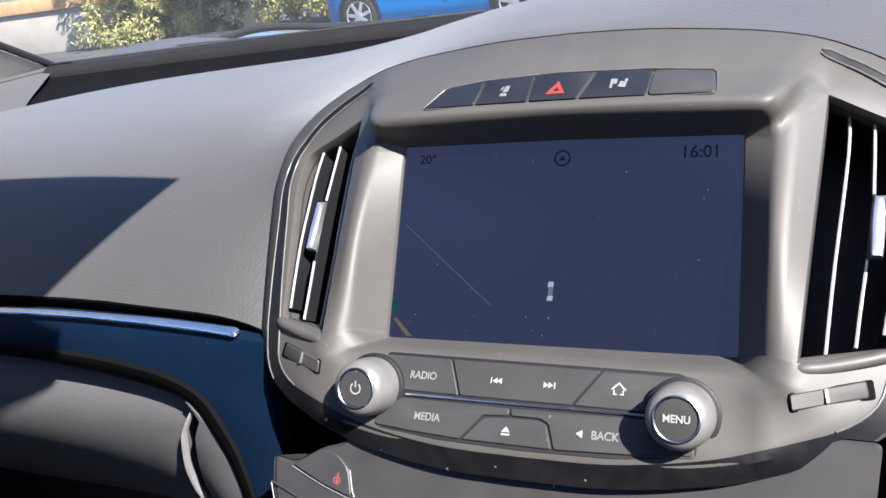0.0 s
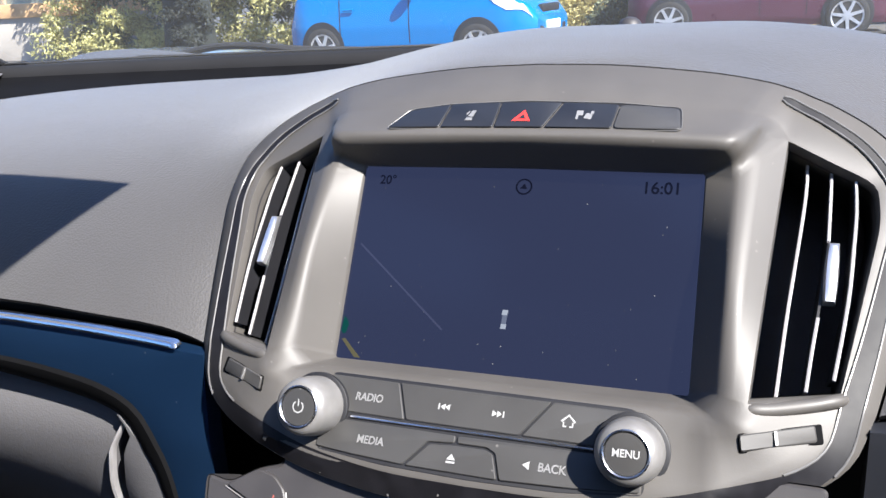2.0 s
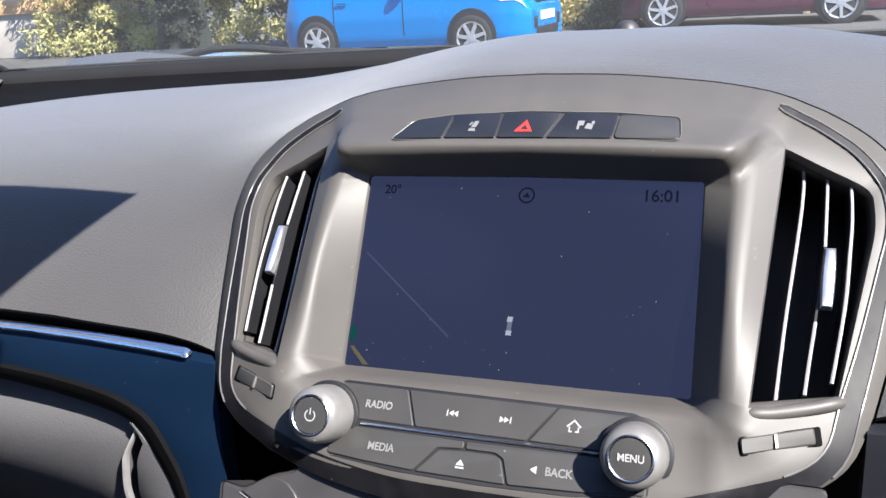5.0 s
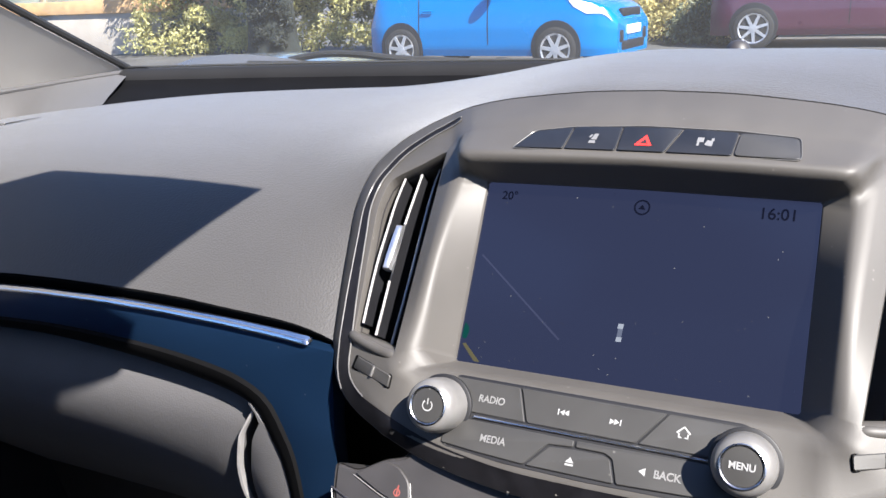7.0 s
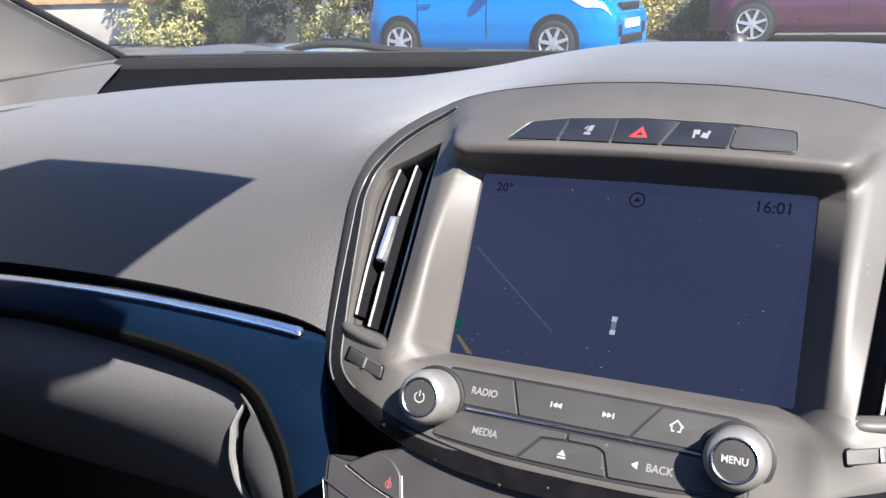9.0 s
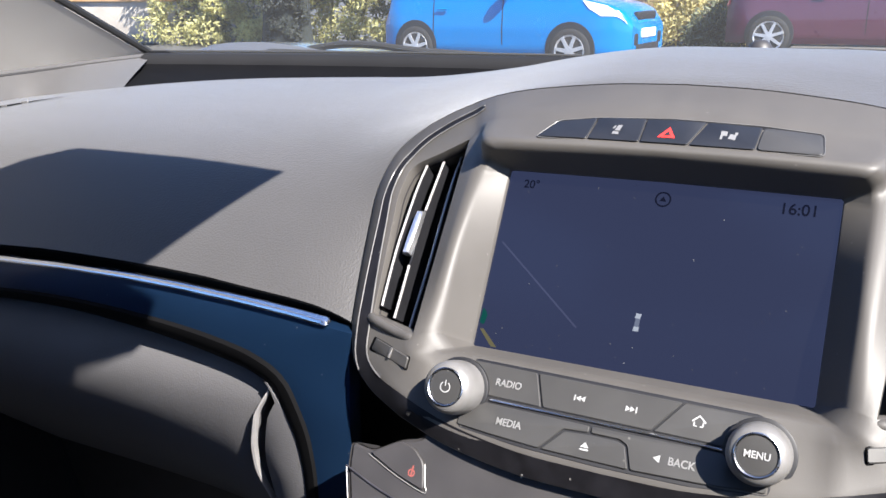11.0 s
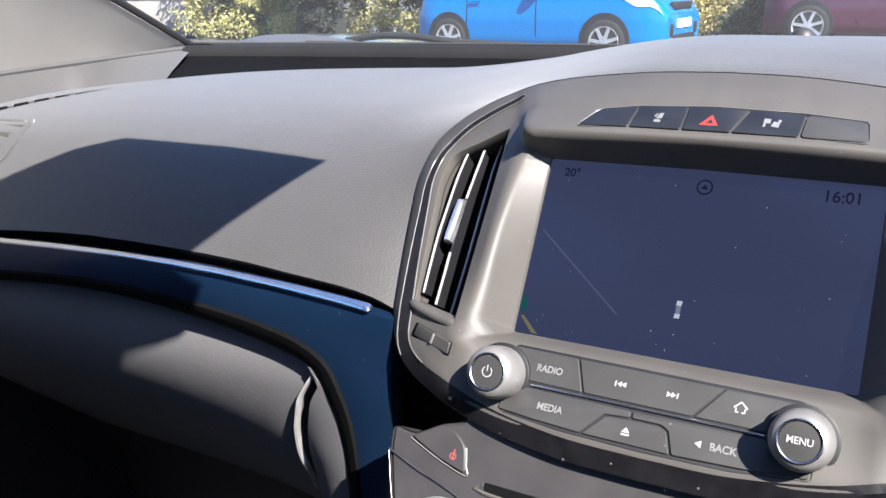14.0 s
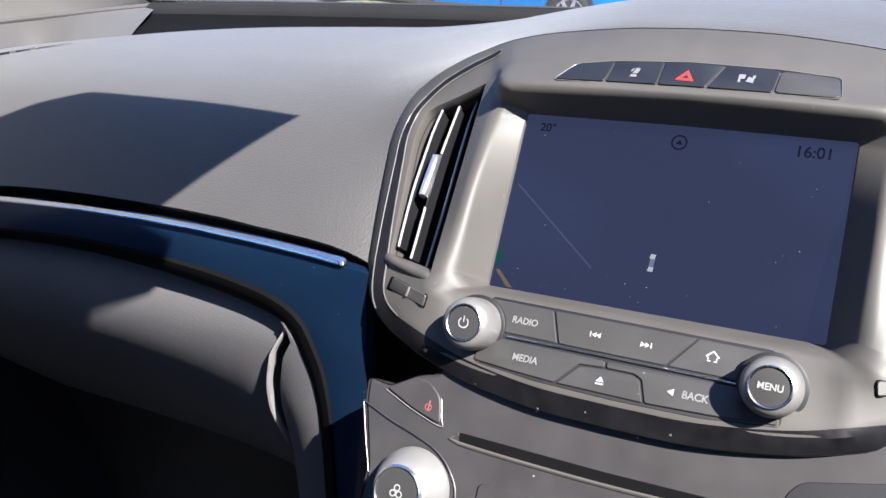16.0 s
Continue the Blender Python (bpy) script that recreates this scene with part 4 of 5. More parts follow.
            r.append((sg * c[0], yy(p[1]) + (dy if dy < 0.0005 or dy > 0.02 else dy * (0.35 + 0.65 * flat_by)), c[1]))
    bm = bmesh.new()
    loft(bm, rows, False)
    part("under_edge", bm, M_SOFTBLACK, dash, "black rounded under-edge")
    # bulging lower panel, its pale end and the cheek beside it
    cy, cz, cr = 0.0315, 0.820, 0.048
    prof, run = [(cy, cz + cr)], 0.0
    while prof[-1][1] > 0.30:
        run += 0.004
        b = radians(88 - 100 * run / 0.0745 if run < 0.0745 else -46 + 34 * math.exp(-(run - 0.0745) / 0.034))
        prof.append((prof[-1][0] - 0.004 * math.sin(b), prof[-1][1] - 0.004 * math.cos(b)))
    end = lambda z: float(np.interp(z, [0.70, 0.757, 0.7716, 0.7943, 0.8216, 0.8405, 0.87], [0.2410, 0.2423, 0.2424, 0.2383, 0.2298, 0.2182, 0.205]))  # noqa: E731
    bm = bmesh.new()
    rows = []
    deeper = lambda x: 1 + 0.6 * math.exp(-max(0.0, x - 0.245) / 0.07)  # noqa: E731
    swell = lambda x, z: z if z > cz else cz - (cz - z) * deeper(x)  # noqa: E731
    prof_end = [(y, swell(0.245, z)) for y, z in prof]
    for (y, z), (_, ze) in zip(prof, prof_end):
        e = end(ze) + 0.003
        rows.append([(sg * x, y, swell(x, z)) for x in np.linspace(0.80, e + 0.003, 24)] + [(sg * (e + 0.001), y + 0.0006, ze), (sg * e, y + 0.002, ze), (sg * e, y + 0.034, ze)])
    loft(bm, rows, False)
    part("lower_panel", bm, M_LOWER, dash, "charcoal lower dash panel, part in shade")
    arc = [(y - 0.004, z) for y, z in prof_end if 0.728 < z < 0.850]
    bm = bmesh.new()
    rows = []
    for k, (y, z) in enumerate(arc):
        w = 0.0026 * math.sin(math.pi * (0.06 + 0.88 * k / (len(arc) - 1))) ** 0.7
        x = end(z) + 0.0020
        rows.append([(sg * (x - dx * w), y + dy, z) for dx, dy in ((-0.5, 0.004), (-0.3, -0.0010), (0.2, -0.0022), (0.75, -0.0014), (0.95, 0.0), (1.0, 0.002))])
    loft(bm, rows, False)
    part("panel_edge", bm, M_SLATEDGE, dash, "pale panel edge")
    bm = bmesh.new()
    rows = []
    mouth_x = lambda z: float(np.interp(z, [0.66, 0.7708, 0.8068, 0.8252, 0.8424, 0.85], [0.1925, 0.1949, 0.1993, 0.2069, 0.2189, 0.224]))  # noqa: E731
    for z in np.linspace(0.846, 0.66, 30):
        m0 = mouth_x(z) - 0.002
        m1 = max(m0 + 0.0015, end(z) - 0.0085)
        curl = float(np.interp(z, [0.74, 0.80, 0.83], [11.0, 5.0, 2.0]))
        rows.append([(sg * x, -0.0138 + curl * (x - m0) ** 2 + max(0.0, 0.78 - z) * 0.06, z) for x in np.linspace(m1, m0, 14)] + [(sg * m0, 0.01, z)])
        rows[-1].insert(0, (sg * m1, 0.03, z))
    loft(bm, rows, False)
    part("cheek", bm, M_LOWER, dash, "charcoal side cheek")
# side vent and demister slots in the far corner
bm = bmesh.new()
pts2 = [(-0.579, 0.088), (-0.560, 0.037), (-0.700, 0.000), (-0.700, 0.096)]
rim = rounded(pts2, 0.012, 4)
rows = [[(x, y, pad_z(x, y) - 0.004) for x, y in rim], [(x, y, pad_z(x, y) + 0.0022) for x, y in rim], [(x, y, pad_z(x, y) + 0.0022) for x, y in inset(rim, 0.006)],
        [(x, y, pad_z(x, y) - 0.02) for x, y in inset(rim, 0.008)]]
rr = loft(bm, rows)
fan(bm, rr[-1])
side_vent = part("side_vent", bm, M_DASH, dash, "grey side air vent with dark gaps")
bm = bmesh.new()
fan(bm, [bm.verts.new((x, y, pad_z(x, y) - 0.012)) for x, y in inset(rim, 0.0075)])
part("vent_throat", bm, M_SOFTBLACK, side_vent, "dark throat", False)
for k in range(4):
    bm = bmesh.new()
    y0 = 0.043 + 0.0138 * k
    tube(bm, [(x, y0 - 0.006 + (-0.60 - x) * 0.14, pad_z(x, y0) - 0.0045) for x in np.linspace(-0.583, -0.69, 8)], 0.0031, 6)
    part("slat", bm, M_FASCIA, side_vent)
line = spline([(-0.612, 0.197), (-0.632, 0.176), (-0.657, 0.146), (-0.682, 0.113), (-0.705, 0.080)], 25)
sides = ([], [])
for k, c in enumerate(line):
    d = line[min(k + 1, 24)] - line[max(k - 1, 0)]
    d = d / np.linalg.norm(d)
    w = 0.0008 + 0.0072 * min(1.0, k / 14)
    for side, sgn in zip(sides, (-1, 1)):
        side.append((c[0] - d[1] * w * sgn, c[1] + d[0] * w * sgn))
bm = bmesh.new()
loft(bm, [[(x, y, pad_z(x, y) + 0.0008) for x, y in side] for side in sides], False)
demister = part("demister_slot", bm, M_SOFTBLACK, dash, "dark demister slot with pale fins")
for k in range(6, 25, 3):
    (ax, ay), (bx, by), (ex, ey), (fx, fy) = sides[0][k], sides[1][k], sides[1][k - 1], sides[0][k - 1]
    quad = [(ax, ay), (bx, by), (bx + (ex - bx) * 0.8, by + (ey - by) * 0.8), (ax + (fx - ax) * 0.8, ay + (fy - ay) * 0.8)]
    bm = bmesh.new()
    rr = loft(bm, [[(x, y, pad_z(x, y) + h) for x, y in quad] for h in (0.0, 0.0020)])
    fan(bm, rr[-1])
    part("fin", bm, M_DASH, demister)
# ledge under the windscreen; the shade in the gap is its black colour
glass_y = lambda x: 0.47 - 0.07 * min(1.2, abs(x) / 0.70) ** 2  # noqa: E731
bm = bmesh.new()
xs = np.linspace(-0.78, 0.78, 60)
crown = lambda x: 1.005 + 0.004 * (1 - (x / 0.78) ** 2)  # noqa: E731
rows = [[(x, rear_y(x) - 0.02, 0.965) for x in xs], [(x, rear_y(x) + 0.012, 0.975) for x in xs], [(x, glass_y(x) - 0.034, 0.988) for x in xs],
        [(x, glass_y(x) - 0.018, crown(x) - 0.012) for x in xs]]
loft(bm, rows, False)
part("windscreen_ledge", bm, M_SOFTBLACK, dash, "gap below the windscreen, its shade painted matt black")
bm = bmesh.new()
rim_prof = ((-0.0185, -0.013), (-0.018, -0.0105), (-0.0165, -0.0060), (-0.013, -0.0025), (-0.007, -0.0006), (0.0, 0.0), (0.03, -0.016), (0.03, -0.10))
loft(bm, [[(x, glass_y(x) + dy, crown(x) + dz) for x in xs] for dy, dz in rim_prof], False)
part("ledge_lip", bm, M_LEDGE, dash, "grey rounded lip at the foot of the windscreen")
bm = bmesh.new()
tube(bm, [(x, glass_y(x) + 0.004, crown(x) + 0.0012) for x in xs], 0.0016, 6)
part("glass_seal", bm, M_RUBBER, dash, "thin black glass seal")
bm = bmesh.new()
lathe(bm, [(0.0095, -0.006), (0.0095, 0.0012), (0.0090, 0.0022), (0.0074, 0.0052), (0.0046, 0.0074), (0.0012, 0.0082)], (0.014, 0.318, pad_z(0.014, 0.318)), (0, 0, 1), 32)
sensor = part("light_sensor", bm, M_CLIMATE, dash, "small dark domed light sensor")
bm = bmesh.new()
lathe(bm, [(0.0118, -0.004), (0.0118, 0.0008), (0.0108, 0.0014), (0.0094, 0.0010)], (0.014, 0.318, pad_z(0.014, 0.318)), (0, 0, 1), 32, caps=False)
part("collar", bm, M_FASCIA, sensor)
bm = bmesh.new()
rows = []
rim_line = spline([(-0.80, -0.20, 0.955), (-0.765, 0.02, 0.980), (-0.744, 0.17, 0.9915), (-0.715, 0.32, 0.999), (-0.695, 0.402, 1.0025)], 40)
near_line = spline([(-0.715, -0.012), (-0.715, 0.10), (-0.714, 0.225), (-0.690, 0.247), (-0.660, 0.255), (-0.615, 0.266)], 24)
for k, n_ in enumerate(near_line):
    far_ = rim_line[int(8 + 31 * k / 23)]
    sink = 0.007 * max(0.0, (k - 19) / 4) ** 1.5
    a_ = Vector((n_[0], n_[1], pad_z(n_[0], n_[1]) - 0.0012 - sink))
    b_ = Vector((far_[0], far_[1], far_[2] - 0.001))
    rows.append([a_, a_.lerp(b_, 0.33) + Vector((0, 0, 0.0015)), a_.lerp(b_, 0.67) + Vector((0, 0, 0.0010)), b_])
loft(bm, rows, False)
part("corner_cover", bm, M_DASH, dash, "grey corner cover")
bm = bmesh.new()
tube(bm, spline([(-0.80, -0.20, 0.955), (-0.765, 0.02, 0.980), (-0.744, 0.17, 0.9915), (-0.715, 0.32, 0.999), (-0.695, 0.402, 1.0025)], 40), 0.0030, 8)
part("ledge_rim", bm, M_DASH, dash, "pale edge of the dash corner")
bm = bmesh.new()
xs = np.linspace(-0.76, 0.76, 30)
loft(bm, [[(x, 0.30, 0.30) for x in xs], [(x, 0.20, 0.75) for x in xs], [(x, 0.16, 0.88) for x in xs]], False)
part("bulkhead", bm, M_BLACK, dash)

# ---- the cabin round the camera ----
FRAME_FOOT, FRAME_HEAD = Vector((-0.70, 0.40, 1.003)), Vector((-0.53, -0.62, 1.46))
for sg in (-1, 1):
    mx = lambda p: Vector((-sg * p[0], p[1], p[2]))  # noqa: E731
    bm = bmesh.new()
    rows = []
    foot_row = [FRAME_FOOT + Vector(d) for d in ((-0.004, 0.006, -0.004), (0, 0, 0), (-0.004, -0.010, -0.001))]
    foot_row += [Vector(d) for d in ((-0.724, 0.29, 0.997), (-0.748, 0.165, 0.9895), (-0.802, -0.20, 0.954), (-0.86, -0.20, 0.954), (-0.86, 0.42, 0.99))]
    head_row = [FRAME_HEAD + Vector(d) for d in ((-0.004, 0.006, -0.004), (0, 0, 0), (-0.004, -0.010, -0.001), (-0.012, -0.03, -0.012), (-0.022, -0.055, -0.026), (-0.05, -0.09, -0.04), (-0.10, -0.07, -0.02), (-0.10, 0.02, -0.004))]
    for k in range(13):
        rows.append([mx(a.lerp(b, k / 12)) for a, b in zip(foot_row, head_row)])
    loft(bm, rows)
    pillar = tagged(part("windscreen_pillar", bm, M_PILLAR, None), "beige grained plastic trim on the windscreen pillar", "pillar trim", kind="structure")
    bm = bmesh.new()
    tube(bm, [mx(FRAME_FOOT.lerp(FRAME_HEAD, k / 10) + Vector((-0.0036, 0.0086, 0.0027))) for k in range(11)], 0.0045, 8)
    part("windscreen_seal", bm, M_RUBBER, pillar, "black windscreen seal")
    # door: lower panel and window rail
    bm = bmesh.new()
    block(bm, *sorted((-sg * -0.765, -sg * -0.83)), -2.6, 0.45, 0.25, 0.985, 0.012)
    tagged(part("door_panel", bm, M_BLACK, None), "dark inner door panel", "door panel", kind="structure")
    bm = bmesh.new()
    block(bm, *sorted((-sg * -0.62, -sg * -0.70)), -2.6, -1.05, 0.985, 1.46, 0.012)
    tagged(part("door_post", bm, M_SEAT, None), "dark rear side lining", "door post", kind="structure")
bm = bmesh.new()
block(bm, -0.56, 0.56, -2.7, -0.62, 1.46, 1.50, 0.012)
tagged(part("roof", bm, M_HEADLINER, None), "grey cloth roof lining", "roof", kind="structure")
bm = bmesh.new()
block(bm, -0.83, 0.83, -2.7, -2.62, 0.25, 1.46, 0.012)
tagged(part("rear_bulkhead", bm, M_SEAT, None), "dark rear seat back", "seat back", kind="structure")
bm = bmesh.new()
block(bm, -0.83, 0.83, -2.7, 0.2, 0.22, 0.25, 0.0)
tagged(part("cabin_floor", bm, M_SEAT, None), "dark cabin carpet", "floor", kind="structure")
# windscreen
bm = bmesh.new()
rows = []
for k in range(9):
    t = k / 8
    h = 0.66 + (0.50 - 0.66) * t
    yc, y1, z1 = 0.478 + (-0.60 - 0.478) * t, 0.40 + (-0.62 - 0.40) * t, 1.006 + 0.454 * t
    rows.append([(h * s, y1 + (yc - y1) * (1 - s * s), z1 + 0.02 * (1 - s * s) * t) for s in np.linspace(-1, 1, 21)])
loft(bm, rows, False)
ws = tagged(part("windscreen", bm, glass("windscreen_glass", (0.97, 0.98, 0.97), 0.0, 0.03, 0.030), None), "clear windscreen glass", "windscreen", kind="structure")
ws.visible_shadow = False
# added mirror and shade piece on the glass, above the view, shading the pad
def on_glass(p, gap):
    """Where the ray from p towards the sun meets the windscreen."""
    k = (1.012 - gap + 0.413 * (0.44 - p[1]) - p[2]) / (SUN_WAY.z + 0.413 * SUN_WAY.y)
    return Vector(p) + SUN_WAY * k


mirror = tagged(empty("mirror_and_shade_piece"), "unseen black mirror and shade piece added on the windscreen", "mirror")
# outline taken from the shade on the dash, then carried up to the glass
shade_marks = [(-0.56, 0.012, 0.930), (-0.490, 0.05, 0.954), (-0.448, 0.066, 0.9632), (-0.3435, 0.067, 0.965), (-0.2528, 0.066, 0.9638), (-0.318, -0.018, 0.907), (-0.3310, 0.002, 0.858), (-0.333, -0.002, 0.846), (-0.3456, -0.002, 0.833), (-0.374, -0.002, 0.8176), (-0.410, -0.001, 0.802), (-0.43, 0.01, 0.70), (-0.40, 0.02, 0.55), (-0.75, 0.0, 0.55)]
bm = bmesh.new()
rr = loft(bm, [[on_glass(p, g) for p in shade_marks] for g in (0.012, 0.022)])
fan(bm, rr[0]), fan(bm, rr[-1])
part("shade_piece", bm, M_RUBBER, mirror, "", False)
bm = bmesh.new()
block(bm, -0.17, 0.05, -0.36, -0.33, 1.26, 1.32, 0.012)
part("mirror_body", bm, M_RUBBER, mirror)
bm = bmesh.new()
tube(bm, [(-0.06, -0.335, 1.29), (-0.06, -0.28, 1.30)], 0.012, 8)
part("stem", bm, M_RUBBER, mirror)


# ---- outside: own bonnet, car park, hedge, fence ----
bonnet = tagged(empty("car_bonnet"), "grey painted bonnet of the own car seen over the dash", "bonnet")
bm = bmesh.new()
rows = []
for y in (0.53, 0.56, 0.60, 0.68, 0.80, 1.0, 1.25, 1.5, 1.65, 1.72):
    row = []
    for x in np.linspace(-0.86, 0.86, 70):
        a = abs(x)
        ridge = math.exp(-((a - 0.66) / 0.15) ** 2) * 0.022
        z = 0.987 + ridge - (max(0, a - 0.72) / 0.14) ** 2 * 0.05 - (y - 0.58) ** 2 * 0.10 - (y - 0.58) * 0.05
        if y < 0.56:
            z -= 0.03
        if y > 1.6:
            z -= (y - 1.6) * 1.2
        row.append((x, y, z))
    rows.append(row)
loft(bm, rows, False)
part("bonnet_skin", bm, M_BONNET, bonnet)
bm = bmesh.new()
block(bm, -0.84, 0.84, 0.56, 1.72, 0.30, 0.70, 0.02)
part("front_body", bm, M_BLACK, bonnet)
wiper = tagged(empty("wiper"), "black windscreen wiper at rest on the glass foot", "wiper")
bm = bmesh.new()
tube(bm, spline([(-0.60, 0.575, 0.998), (-0.53, 0.57, 1.0085), (-0.47, 0.565, 1.0085), (-0.40, 0.56, 1.003), (-0.2, 0.555, 0.996)], 24), 0.0045, 8)
part("arm", bm, M_RUBBER, wiper)
bm = bmesh.new()
tube(bm, [(-0.62, 0.535, 1.0), (-0.1, 0.545, 0.998)], 0.004, 6)
part("blade", bm, M_RUBBER, wiper)

bm = bmesh.new()
rows = [[(x, y, 0.0) for x in (-400, -60, -20, -5, 5, 20, 60, 400)] for y in (-400, -40, -5, 5, 20, 60, 400, 900)]
loft(bm, rows, False)
tagged(part("ground", bm, M_ASPHALT, None), "grey asphalt car park", "ground", kind="structure")


def car(name, label, paint, at, yaw, length, width, height, wheelbase, front_gap, radius, belt, nose, windows, shape):
    """A parked hatchback, nose to its own +x. shape: rows of (part of the length, roof height)."""
    root = tagged(empty(name, pose(at[0], at[1], at[2], 0, 0, yaw)), label, "car", group="parked cars")
    xs_, zs_ = np.array([p[0] for p in shape]) * length, np.array([p[1] for p in shape])

    def roof(x):
        return float(sum(np.interp(x + d, xs_, zs_) for d in (-0.05, 0, 0.05)) / 3)

    def halfw(x):
        t = x / length
        return width / 2 * (1 - 0.16 * max(0, (0.10 - t) / 0.10) ** 2 - 0.22 * max(0, (t - 0.86) / 0.14) ** 2)

    def section(x, q):
        """q from 0 (near sill) over the roof to 1 (far sill)."""
        w, zr = halfw(x), roof(x)
        zb = min(belt + 0.05 * (1 - x / length), zr - 0.03)
        m = min(1.0, max(0.0, (zr - belt) / (height - belt)))
        pts = [(1.0 * 0.95, 0.20), (0.99, 0.30), (1.0, 0.55), (0.985, 0.75 * min(1, zb / 0.8)), (0.95, zb), (0.95 - 0.16 * m - 0.10 * (1 - m), zb + (zr - zb) * 0.62), (0.70 - 0.05 * m, zr - 0.035 * m - 0.008), (0.35, zr), (0.0, zr + 0.006)]
        s = q * 2 if q <= 0.5 else (1 - q) * 2
        f = s * (len(pts) - 1)
        i = min(int(f), len(pts) - 2)
        u = f - i
        y, z = (pts[i][c] + (pts[i + 1][c] - pts[i][c]) * u for c in (0, 1))
        return Vector((x, (-1 if q <= 0.5 else 1) * y * w, z))

    def patch(xs, qs, off):
        rows = []
        for x0, x1, q in qs:
            row = []
            for t in np.linspace(0, 1, xs):
                x = x0 + (x1 - x0) * t
                p = section(x, q)
                a, b = section(x + 0.02, q) - section(x - 0.02, q), section(x, min(1, q + 0.01)) - section(x, max(0, q - 0.01))
                nrm = a.cross(b).normalized()
                row.append(p + nrm * off)
            rows.append(row)
        bm = bmesh.new()
        loft(bm, rows, False)
        return bm

    st = sorted(set(list(np.linspace(0, length, 60))))
    bm = bmesh.new()
    rows = loft(bm, [[section(x, q) for q in np.linspace(0, 1, 65)] for x in st], False)
    fan(bm, rows[0]), fan(bm, rows[-1])
    body = part("body", bm, paint, root, "painted body")
    # side windows, both flanks
    off = 0.006
    for mirror in (False, True):
        f = (lambda q: q) if not mirror else (lambda q: 1 - q)
        for x0, x1, x2, x3 in windows:
            ql, qh = 0.263, 0.358
            bm = patch(10, [(x0 + (x2 - x0) * t, x1 + (x3 - x1) * t, f(ql + (qh - ql) * t)) for t in (0, 0.18, 0.36, 0.521, 0.68, 0.84, 1)], off if mirror is False else -off)
            part("side_window", bm, M_CARGLASS, root, "tinted side window")
        seams = [windows[-1][1] - 0.16, windows[-1][0] - 0.03]
        for xd in seams:
            bm = patch(2, [(xd, xd + 0.014, f(q)) for q in np.linspace(0.075, 0.262, 12)], 0.003 if mirror is False else -0.003)
            part("door_seam", bm, M_BLACK, root)
        x0, x1 = windows[0][1], windows[-1][0]
        bm = patch(4, [(x0 - 0.01, x1 + 0.01, f(q)) for q in (0.263, 0.28, 0.3, 0.3125, 0.33, 0.345, 0.358)], 0.004 if mirror is False else -0.004)
        part("window_pillar", bm, M_BLACK, root, "black window pillar")
    wx0, wx1 = nose
    bm = patch(12, [(wx1 - abs(q - 0.5) * 0.75, wx0 - abs(q - 0.5) * 0.35, q) for q in np.linspace(0.40, 0.60, 13)], 0.006)
    part("front_window", bm, M_CARGLASS, root, "tinted windscreen")
    # wheels
    for wx in (length - front_gap, length - front_gap - wheelbase):
        for sgn in (-1, 1):
            y = sgn * (halfw(wx) - 0.01)
            bm = bmesh.new()
            lathe(bm, [(radius + 0.055, -0.05), (radius + 0.055, 0.012), (radius + 0.04, 0.016), (0.02, 0.014)], (wx, y, radius + 0.03), (0, sgn, 0), 40)
            part("wheel_arch", bm, M_BLACK, root)
            bm = bmesh.new()
            lathe(bm, [(radius - 0.02, -0.15), (radius, -0.12), (radius, 0.016), (radius - 0.03, 0.030), (radius - 0.075, 0.028), (radius - 0.08, 0.018)], (wx, y, radius), (0, sgn, 0), 40)
            wh = part("wheel", bm, M_TYRE, root, "black tyre on a silver wheel")
            bm = bmesh.new()
            lathe(bm, [(radius - 0.075, 0.020), (radius - 0.08, 0.030), (radius - 0.10, 0.022), (radius - 0.105, 0.010)], (wx, y, radius), (0, sgn, 0), 40, caps=False)
            for k in range(7):
                a = 2 * math.pi * k / 7 + 0.3
                d, e = Vector((math.cos(a), 0, math.sin(a))), Vector((-math.sin(a), 0, math.cos(a)))
                c = Vector((wx, y, radius))
                quad = [c + d * 0.03 + e * 0.026, c + d * (radius - 0.085) + e * 0.020, c + d * (radius - 0.085) - e * 0.020, c + d * 0.03 - e * 0.026]
                rr = loft(bm, [[p + Vector((0, sgn * h, 0)) for p in quad] for h in (0.012, 0.032)])
                fan(bm, rr[-1])
            lathe(bm, [(0.06, 0.01), (0.055, 0.036), (0.01, 0.038)], (wx, y, radius), (0, sgn, 0), 20)
            part("rim", bm, M_ALLOY, wh, "silver spoked rim")
    # handles, mirrors, lamps, plates, grille
    wf = halfw(length)
    for sgn in (-1, 1):
        bm = bmesh.new()
        xm = nose[0] - 0.42
        cx = Vector((xm, sgn * (halfw(xm) * 0.97 + 0.09), belt + 0.06))
        bmesh.ops.create_uvsphere(bm, u_segments=16, v_segments=10, radius=1.0)
        for v in bm.verts:
            v.co = Vector((v.co.x * 0.085, v.co.y * 0.085, v.co.z * 0.065)) + cx
        part("door_mirror", bm, paint, root)
        bm = bmesh.new()
        xh = windows[1][0] + 0.05
        tube(bm, [(xh, sgn * (halfw(xh) + 0.012), belt - 0.13), (xh + 0.16, sgn * (halfw(xh) + 0.012), belt - 0.13)], 0.014, 8)
        part("door_handle", bm, paint, root)
        bm = bmesh.new()
        xl = length - 0.34
        f = (lambda q: q) if sgn < 0 else (lambda q: 1 - q)
        bm = patch(8, [(length - 0.62, length - 0.30, f(0.250)), (length - 0.52, length - 0.14, f(0.215)), (length - 0.36, length - 0.05, f(0.180))], 0.012 if sgn < 0 else -0.012)
        part("headlamp", bm, M_LAMPGLASS, root, "clear headlamp")
